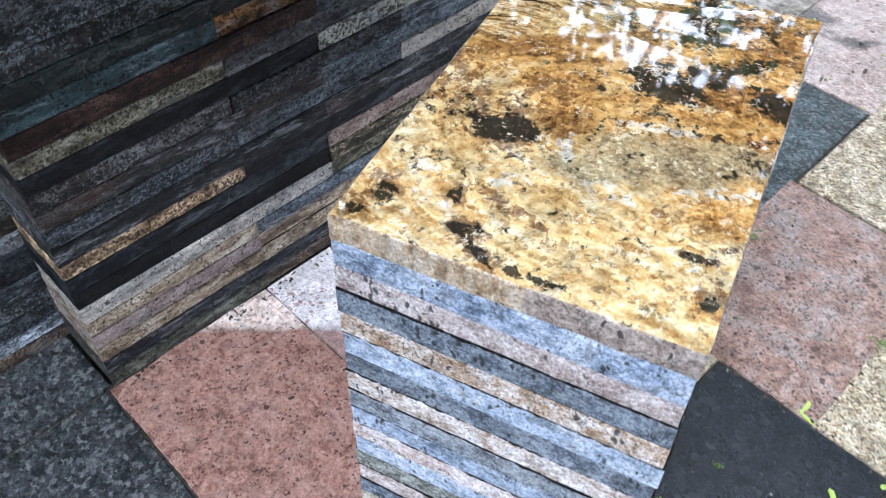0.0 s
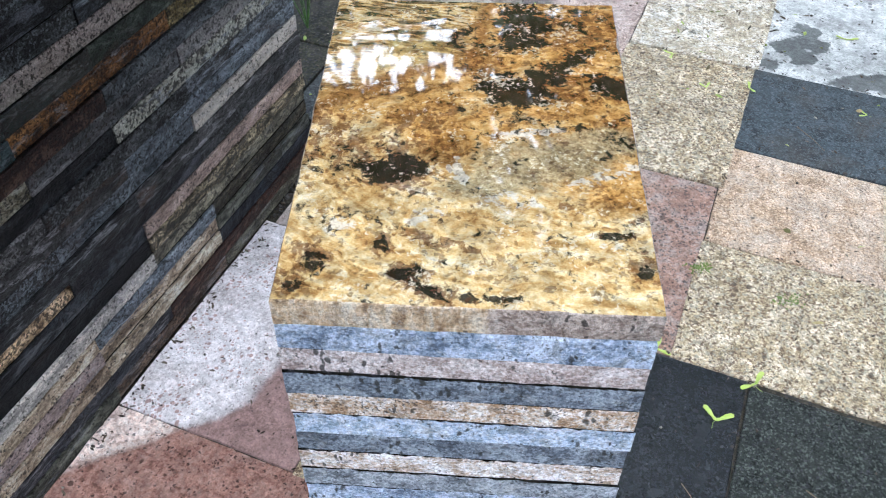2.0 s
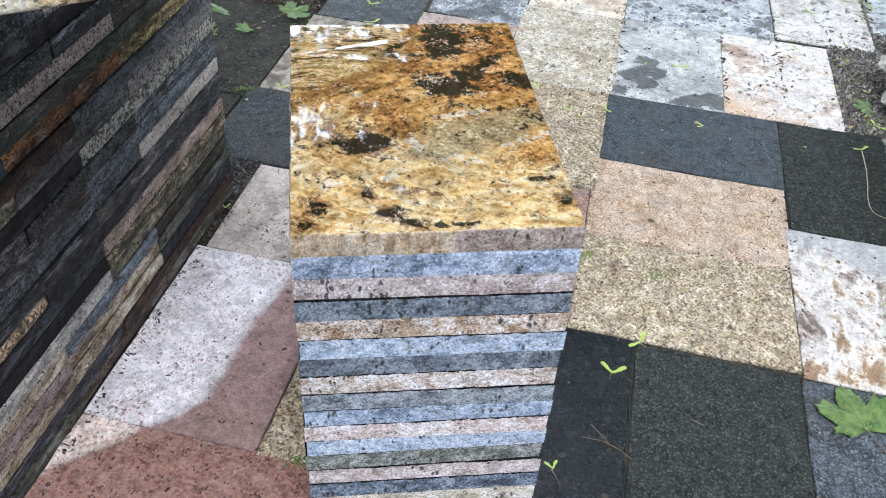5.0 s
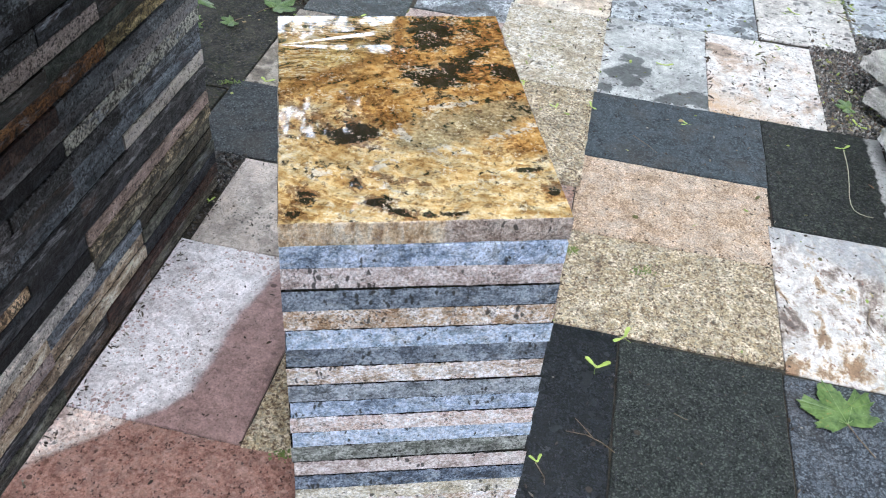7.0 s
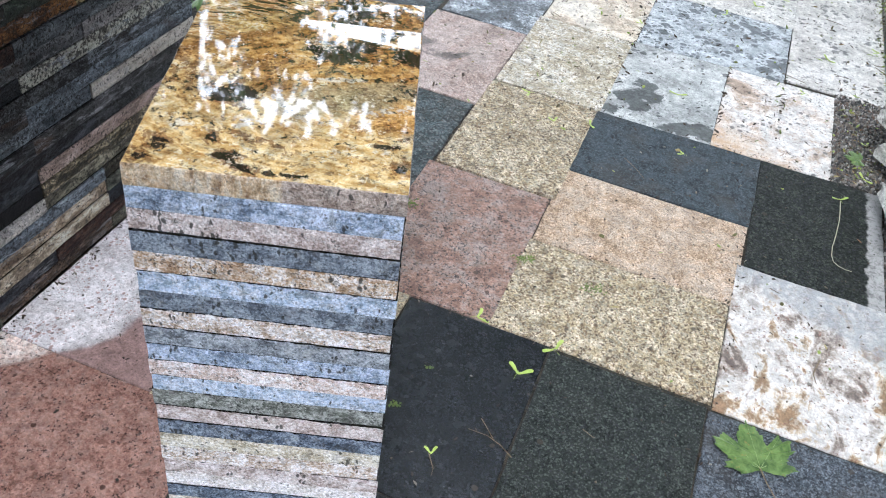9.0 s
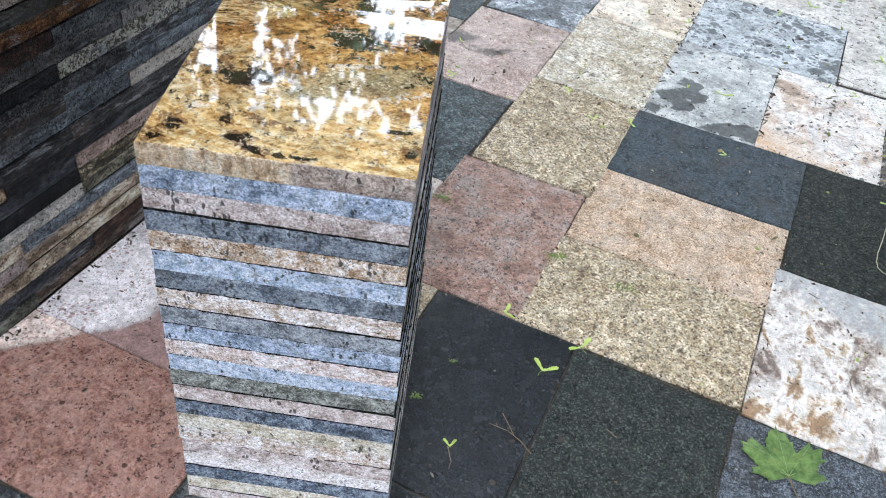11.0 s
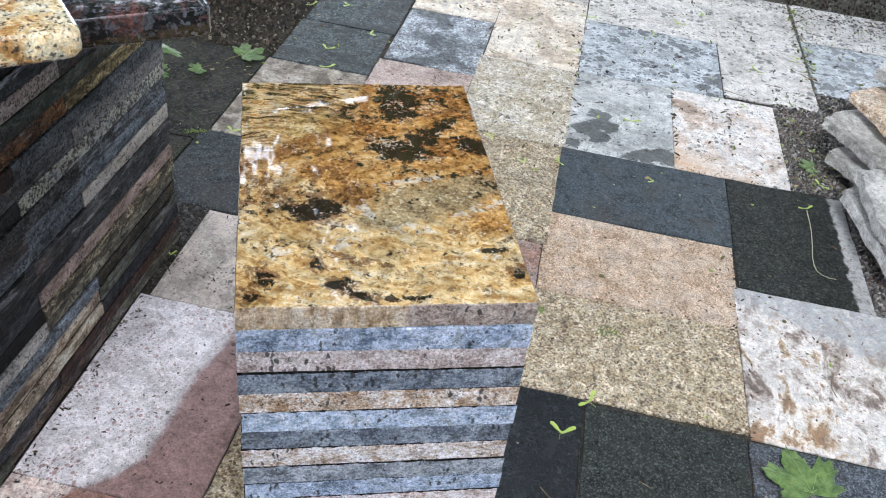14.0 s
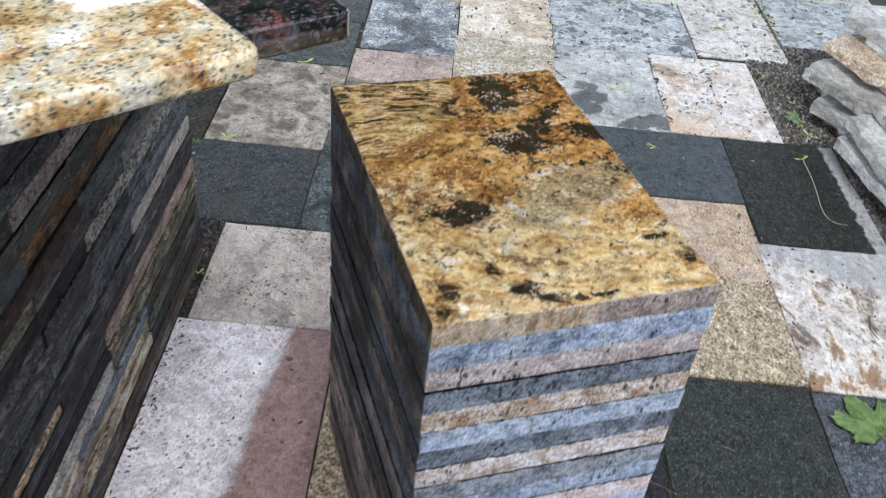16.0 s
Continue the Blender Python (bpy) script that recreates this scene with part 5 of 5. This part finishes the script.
# ---- leaves, seeds, twigs ----
def flat_shape(outline, ridge, thick=0.0005, curl=0.0):
    """A thin leaf-like sheet from an outline round a raised middle."""
    bm = bmesh.new()
    n = len(outline)
    ups, downs = [], []
    for x, y in outline:
        h = curl * (x * x + y * y) + 0.0015 * math.sin(70 * x + 40 * y)
        ups.append(bm.verts.new((x, y, h + thick)))
        downs.append(bm.verts.new((x, y, h)))
    cu, cd = bm.verts.new((0, 0, ridge + thick)), bm.verts.new((0, 0, ridge))
    for i in range(n):
        j = (i + 1) % n
        bm.faces.new((ups[i], ups[j], cu))
        bm.faces.new((downs[j], downs[i], cd))
        bm.faces.new((downs[i], downs[j], ups[j], ups[i]))
    bmesh.ops.recalc_face_normals(bm, faces=bm.faces)
    return bm


def maple_outline(size):
    """Five pointed lobes with toothed edges; the stem leaves at the low end."""
    half = [(0.0, 1.0), (0.05, 0.87), (0.16, 0.84), (0.2, 0.72), (0.27, 0.66), (0.25, 0.52), (0.29, 0.42), (0.42, 0.50), (0.55, 0.66), (0.6, 0.55), (0.78, 0.53),
            (0.74, 0.42), (0.8, 0.3), (0.68, 0.22), (0.6, 0.1), (0.55, 0.04), (0.66, -0.04), (0.72, -0.16), (0.56, -0.18), (0.42, -0.28), (0.24, -0.22), (0.06, -0.14)]
    pts = half + [(-x, y) for x, y in reversed(half) if x > 0]
    out = []
    for (x0, y0), (x1, y1) in zip(pts, pts[1:] + pts[:1]):
        # small teeth between the points of the lobes
        out.append((x0 * rng.uniform(0.95, 1.05), y0 * rng.uniform(0.97, 1.03)))
        for f in (0.33, 0.66):
            k = rng.uniform(0.93, 1.05)
            out.append(((x0 + (x1 - x0) * f) * k, (y0 + (y1 - y0) * f) * k))
    return [(x * size, (y - 0.15) * size) for x, y in out]


def maple_leaf(u, v, size, turn, z=0.002, material=None, curl=1.2, label="green maple leaf lying on the paving", tilt=(0, 0)):
    leaf = thing("maple_leaf", label, "leaf", group="fallen maple leaves")
    leaf.matrix_world = Matrix.Translation(uv(u, v) + Vector((0, 0, z))) @ Euler((tilt[0], tilt[1], radians(turn))).to_matrix().to_4x4()
    blade = part("blade", flat_shape(maple_outline(size), 0.003, curl=curl), material or LEAF, leaf)
    part("stem", tube([(0, -0.25 * size, 0.002), (0.02 * size, -0.6 * size, 0.004), (0.13 * size, -1.05 * size, 0.002)], [0.0013, 0.0010, 0.0013], 5), TWIG, leaf, "thin brown stem")
    for a, l in ((90, 0.8), (38, 0.72), (142, 0.72), (-5, 0.5), (185, 0.5)):
        e = (math.cos(radians(a)) * l * size, math.sin(radians(a)) * l * size)
        hz = curl * (e[0] ** 2 + e[1] ** 2)
        part("vein", tube([(0, -0.26 * size, 0.0030), (e[0] * 0.5, e[1] * 0.5 - 0.12 * size, max(0.0015, hz * 0.4 + 0.0024)), (e[0], e[1], hz + 0.0008)], [0.0005, 0.0004, 0.0002], 4), VEIN, blade)
    return leaf


maple_leaf(1.072, 0.668, 0.094, 3, label="large green maple leaf on the blue-grey tile")
maple_leaf(-0.83, 2.16, 0.075, -60, z=0.004, label="green maple leaf on the dark mossy tile", curl=2.0)
maple_leaf(-0.95, 1.98, 0.04, 120, z=0.003, label="small curled yellowing leaf on the mossy tile", curl=5.0)
maple_leaf(1.285, 2.12, 0.045, 80, z=0.006, label="small green leaf on the gravel", curl=4.0)


def wing_outline(l):
    return [(0.0, -0.05 * l), (0.25 * l, -0.10 * l), (0.6 * l, -0.20 * l), (0.9 * l, -0.17 * l), (1.0 * l, -0.02 * l), (0.92 * l, 0.10 * l), (0.5 * l, 0.07 * l), (0.0, 0.05 * l)]


def shifted(bm, m):
    bmesh.ops.transform(bm, matrix=m, verts=bm.verts)
    return bm


def winged_seed(l, spread):
    """A pair of maple keys joined at their nuts."""
    seed = thing("maple_seed", "yellow-green winged maple seed fallen on stone", "seed", group="fallen maple seeds")
    for s, a in ((1, spread / 2), (-1, -spread / 2)):
        o = [(x - 0.45 * l, y * s) for x, y in wing_outline(l)]
        bm = flat_shape(o if s > 0 else list(reversed(o)), 0.0012, 0.0004, curl=6.0)
        wing = part("wing", shifted(bm, Matrix.Rotation(radians(a), 4, "Z") @ Matrix.Translation((0.45 * l, 0, 0.0006))), SEED, seed)
        nut = bmesh.new()
        bmesh.ops.create_icosphere(nut, subdivisions=1, radius=0.12 * l)
        part("nut", shifted(nut, Matrix.Rotation(radians(a), 4, "Z") @ Matrix.Translation((0.13 * l, 0, 0.0018)) @ Matrix.Diagonal((1.2, 0.9, 0.42, 1))), SEED, wing)
    part("stalk", tube([(0, 0, 0.001), (-0.2 * l, 0.12 * l, 0.0012), (-0.55 * l, 0.1 * l, 0.0008)], [0.0005, 0.0004, 0.0004], 4), SEED, seed)
    return seed


SEEDS = [  # plan place, turn, size
    (0.508, 0.655, 70, 1.0), (0.568, 0.774, 130, 0.95), (0.404, 0.353, 95, 0.62), (0.359, 0.787, 20, 0.85), (0.40, 1.838, 10, 0.7), (0.285, 1.79, 100, 0.7),
    (0.158, 1.926, 200, 0.8), (0.645, 2.221, 80, 0.9), (0.726, 1.834, 160, 0.7), (0.839, 3.236, 40, 1.0), (0.729, 3.064, 150, 0.9), (0.951, 3.392, 10, 0.8),
    (1.091, 2.52, 170, 0.7), (1.167, 2.881, 20, 1.0), (1.377, 3.087, 170, 1.0), (1.444, 3.013, 150, 1.0), (1.31, 2.02, 20, 0.9), (1.323, 2.25, 100, 0.7), (0.612, 3.444, 130, 0.9),
    (0.433, 3.125, 70, 0.9), (0.411, 2.733, 140, 0.8), (-0.571, 2.337, 60, 0.9), (-0.52, 2.19, 110, 0.9), (-0.601, 2.777, 170, 0.9), (-0.448, 2.538, 10, 0.8),
    (-0.747, 2.717, 130, 0.9), (-0.226, 1.787, 190, 0.9), (-0.68, 1.628, 70, 0.8), (-0.31, 2.027, 30, 0.5), (-0.598, 0.974, 85, 0.6), (1.433, 3.191, 60, 0.8), (1.24, 1.85, 100, 0.8), (0.012, 0.218, 60, 0.9), (0.0, 0.245, 150, 0.8), (0.022, 0.195, 20, 0.8)]
keys = [winged_seed(0.031, 105), winged_seed(0.031, 150), winged_seed(0.029, 80)]
for i, (u, v, a, s) in enumerate(SEEDS):
    m = Matrix.Translation(uv(u, v) + Vector((0, 0, 0.001))) @ Matrix.Rotation(radians(a), 4, "Z")
    if i < 3:
        keys[i].matrix_world, ob = m, keys[i]
    else:
        ob = copy_thing(keys[i % 3], m)
    ob.scale = (s, s, s)


def twig(points, r, material, label, forks=()):
    ob = thing("twig", label, "twig", group="fallen twigs")
    world_pts = [uv(u, v) + Vector((0, 0, 0.0025 + h)) for u, v, h in points]
    c = world_pts[0]
    ob.matrix_world = Matrix.Translation(c)
    k = len(points) - 1
    part("stick", tube([p - c for p in world_pts], [r * (1 - 0.5 * i / k) for i in range(k + 1)], 5), material, ob)
    for fork in forks:
        part("side_shoot", tube([uv(u, v) + Vector((0, 0, 0.0025 + h)) - c for u, v, h in fork], [r * 0.7] * len(fork), 5), material, ob)
    return ob


twig([(0.565, 0.42, 0), (0.535, 0.437, 0.002), (0.50, 0.45, 0.001), (0.455, 0.447, 0.003)], 0.0011, TWIG, "thin forked brown twig on black stone", [[(0.515, 0.445, 0.002), (0.49, 0.47, 0.003), (0.472, 0.488, 0.002)]])
twig([(1.237, 1.835, 0.001), (1.238, 1.78, 0), (1.236, 1.72, 0), (1.228, 1.64, 0), (1.219, 1.574, 0), (1.218, 1.53, 0), (1.223, 1.50, 0.001), (1.238, 1.486, 0.001), (1.256, 1.48, 0.001), (1.275, 1.478, 0.002)], 0.0013, PALE_STEM, "long pale dry stem on the charcoal tile")
twig([(1.2, 1.06, 0), (1.185, 1.0, 0.001), (1.195, 0.97, 0)], 0.0017, TWIG, "short dark twig on white stone")
for a, b in (((1.355, 2.947), (1.543, 2.985)), ((1.36, 2.93), (1.451, 2.81)), ((1.196, 2.759), (1.266, 2.753)), ((1.0, 2.637), (1.096, 2.604)), ((0.40, 0.35), (0.425, 0.30)),
             ((1.055, 1.282), (1.085, 1.276)), ((0.69, 0.565), (0.72, 0.555)), ((0.79, 2.555), (0.86, 2.6)), ((1.15, 3.3), (1.24, 3.27)), ((0.62, 3.2), (0.7, 3.21)), ((0.06, 2.6), (0.1, 2.57)), ((1.2, 2.4), (1.215, 2.3)), ((0.9, 2.02), (0.93, 2.1)), ((0.55, 1.7), (0.63, 1.62))):
    twig([(*a, 0.0), ((a[0] + b[0]) / 2 + 0.01, (a[1] + b[1]) / 2 - 0.008, 0.002), (*b, 0.0)], 0.0009, TWIG, "short thin brown twig on the paving")


def moss_tuft(u, v, spread, count):
    vs, fs = [], []
    c = uv(u, v)
    for _ in range(count):
        x, y = gen.normal(0, spread, 2)
        p = ICO_V * gen.uniform(0.6, 1.2, (len(ICO_V), 1)) * gen.uniform(0.0012, 0.003) + np.array([c.x + x, c.y + y * 0.5, 0.001])
        off = len(vs)
        vs += list(p)
        fs += [[i + off for i in f] for f in ICO_F]
    return stuff("moss_tuft", vs, fs, MOSS, "little green tuft of moss in the paving", "moss")


for u, v, s, k in ((0.6, 1.037, 0.014, 60), (0.4, 1.06, 0.012, 60), (0.03, 1.13, 0.012, 60), (-0.79, 1.585, 0.013, 60), (0.28, 0.44, 0.006, 20), (0.31, 0.578, 0.004, 10), (-0.12, 0.232, 0.01, 40)):
    moss_tuft(u, v, s, k)

# ---- plant behind the counter, mossy slabs by the litter ----
weed = thing("maple_seedling", "leafy green maple seedling growing behind the counter", "plant", at=Matrix.Translation(uv(-0.93, 1.62)))
for i, (dx, dy, h, turn) in enumerate(((0.03, 0.0, 0.20, 20), (-0.06, 0.03, 0.24, 120), (0.0, -0.06, 0.16, 250), (-0.09, -0.05, 0.2, 190), (0.05, 0.07, 0.26, 60), (-0.04, 0.10, 0.18, 300))):
    part("stem", tube([(0, 0, -0.002), (dx * 0.4, dy * 0.4, h * 0.6), (dx, dy, h)], [0.0018, 0.0014, 0.001], 5), CROWN, weed)
    bm = flat_shape(maple_outline(0.06), 0.004, curl=-3.0)
    part("leaf", shifted(bm, Matrix.Translation((dx, dy, h)) @ Euler((0.3 * math.sin(i), 0.35, radians(turn))).to_matrix().to_4x4()), LEAF, weed)

heap_slab([(-1.45, 2.55), (-1.16, 2.62), (-0.96, 2.93), (-1.3, 3.3), (-1.6, 3.0)], -0.03, 0.05, MOSS_SLAB, "moss-grown slab lying in the litter")
heap_slab([(-1.5, 2.58), (-1.2, 2.66), (-1.02, 2.95), (-1.3, 3.25), (-1.6, 3.0)], 0.052, 0.10, MOSS_SLAB, "moss-grown slab stacked on another")


# ---- unseen trees round the patio ----
def tree(x, y, height, spread, leaves, seed, low=0.25, size=0.075):
    r = random.Random(seed)
    g = np.random.default_rng(seed)
    t = thing("maple_tree", "tall leafy maple tree, unseen, added to shade the patio and be reflected", "tree", group="trees round the patio", at=Matrix.Translation((x, y, -0.03)))
    lean = (r.uniform(-0.3, 0.3), r.uniform(-0.3, 0.3))
    trunk = [(lean[0] * k * k, lean[1] * k * k, height * 0.85 * k) for k in (0, 0.15, 0.35, 0.6, 0.8, 1.0)]
    part("trunk", tube(trunk, [0.2, 0.16, 0.14, 0.1, 0.06, 0.02], 10), BARK, t)
    spots = []
    for i in range(16):
        h = height * r.uniform(low, 0.88)
        a, l = r.uniform(0, 6.28), spread * r.uniform(0.55, 1.0)
        b = (lean[0] * (h / height) ** 2, lean[1] * (h / height) ** 2, h)
        m = (b[0] + math.cos(a) * l * 0.5, b[1] + math.sin(a) * l * 0.5, h + 0.22 * l)
        e = (b[0] + math.cos(a) * l, b[1] + math.sin(a) * l, h + 0.3 * l + r.uniform(-0.3, 0.3))
        part("limb", tube([b, m, e], [0.05, 0.035, 0.012], 6), BARK, t)
        spots += [(m, 0.45), (e, 0.6), (((m[0] + e[0]) / 2, (m[1] + e[1]) / 2, (m[2] + e[2]) / 2), 0.5)]
    at = np.array([p for p, _ in spots])
    wide = np.array([w for _, w in spots])
    pick = g.integers(len(spots), size=leaves)
    c = at[pick] + g.normal(0, 1, (leaves, 3)) * (wide[pick] * 0.6)[:, None] * np.array([1, 1, 0.7])
    d1 = g.normal(0, 1, (leaves, 3))
    d1 /= np.linalg.norm(d1, axis=1)[:, None]
    d2 = np.cross(d1, g.normal(0, 1, (leaves, 3)))
    d2 /= np.linalg.norm(d2, axis=1)[:, None]
    l = (size * g.uniform(0.7, 1.35, leaves))[:, None]
    vs = np.stack([c - d1 * l, c - d2 * l * 0.75, c + d1 * l, c + d2 * l * 0.75], axis=1).reshape(-1, 3)
    fs = np.arange(leaves * 4).reshape(-1, 4)
    me = bpy.data.meshes.new("crown")
    me.from_pydata(vs.tolist(), [], fs.tolist())
    me.materials.append(CROWN)
    ob = new("crown", me)
    ob.parent = t
    return t


# trees ahead are seen reflected; side, rear and overhead ones added to block sky
# x, y, height, spread, leaves, lowest limb as a share of the height, leaf size
GROVE = ((1.9, 5.0, 5.2, 1.7, 24000, 0.10, 0.06), (-3.1, 5.4, 7.5, 2.3, 16000, 0.42, 0.065), (2.4, 6.6, 8.0, 2.1, 26000, 0.16, 0.06), (3.4, 5.0, 7.5, 2.3, 20000, 0.2, 0.065),
         (-4.2, 1.8, 7.5, 3.0, 20000, 0.2, 0.11), (4.1, 1.6, 7.5, 3.0, 30000, 0.12, 0.11), (-4.0, -1.6, 7.0, 3.0, 20000, 0.14, 0.11), (4.2, -1.6, 7.0, 3.0, 30000, 0.12, 0.11),
         (1.8, 10.0, 8.0, 3.0, 9000, 0.2, 0.08), (-1.6, 10.5, 8.0, 3.0, 10000, 0.2, 0.08), (-2.4, -0.4, 8.5, 3.2, 3200, 0.5, 0.11), (3.0, -0.5, 8.5, 3.2, 4500, 0.5, 0.11),
         (-1.0, 3.8, 5.6, 1.9, 9000, 0.62, 0.07), (-2.2, -5.6, 4.0, 2.0, 20000, 0.16, 0.10), (1.9, -5.6, 4.0, 2.0, 20000, 0.16, 0.10),
         (-4.4, -7.4, 6.0, 3.0, 12000, 0.06, 0.14), (0.0, -8.5, 6.0, 3.0, 14000, 0.06, 0.14), (4.4, -7.0, 6.0, 3.0, 12000, 0.06, 0.14))
for i, (x, y, h, s, count, low, size) in enumerate(GROVE):
    tree(x, y, h, s, count, 20 + i, low, size)
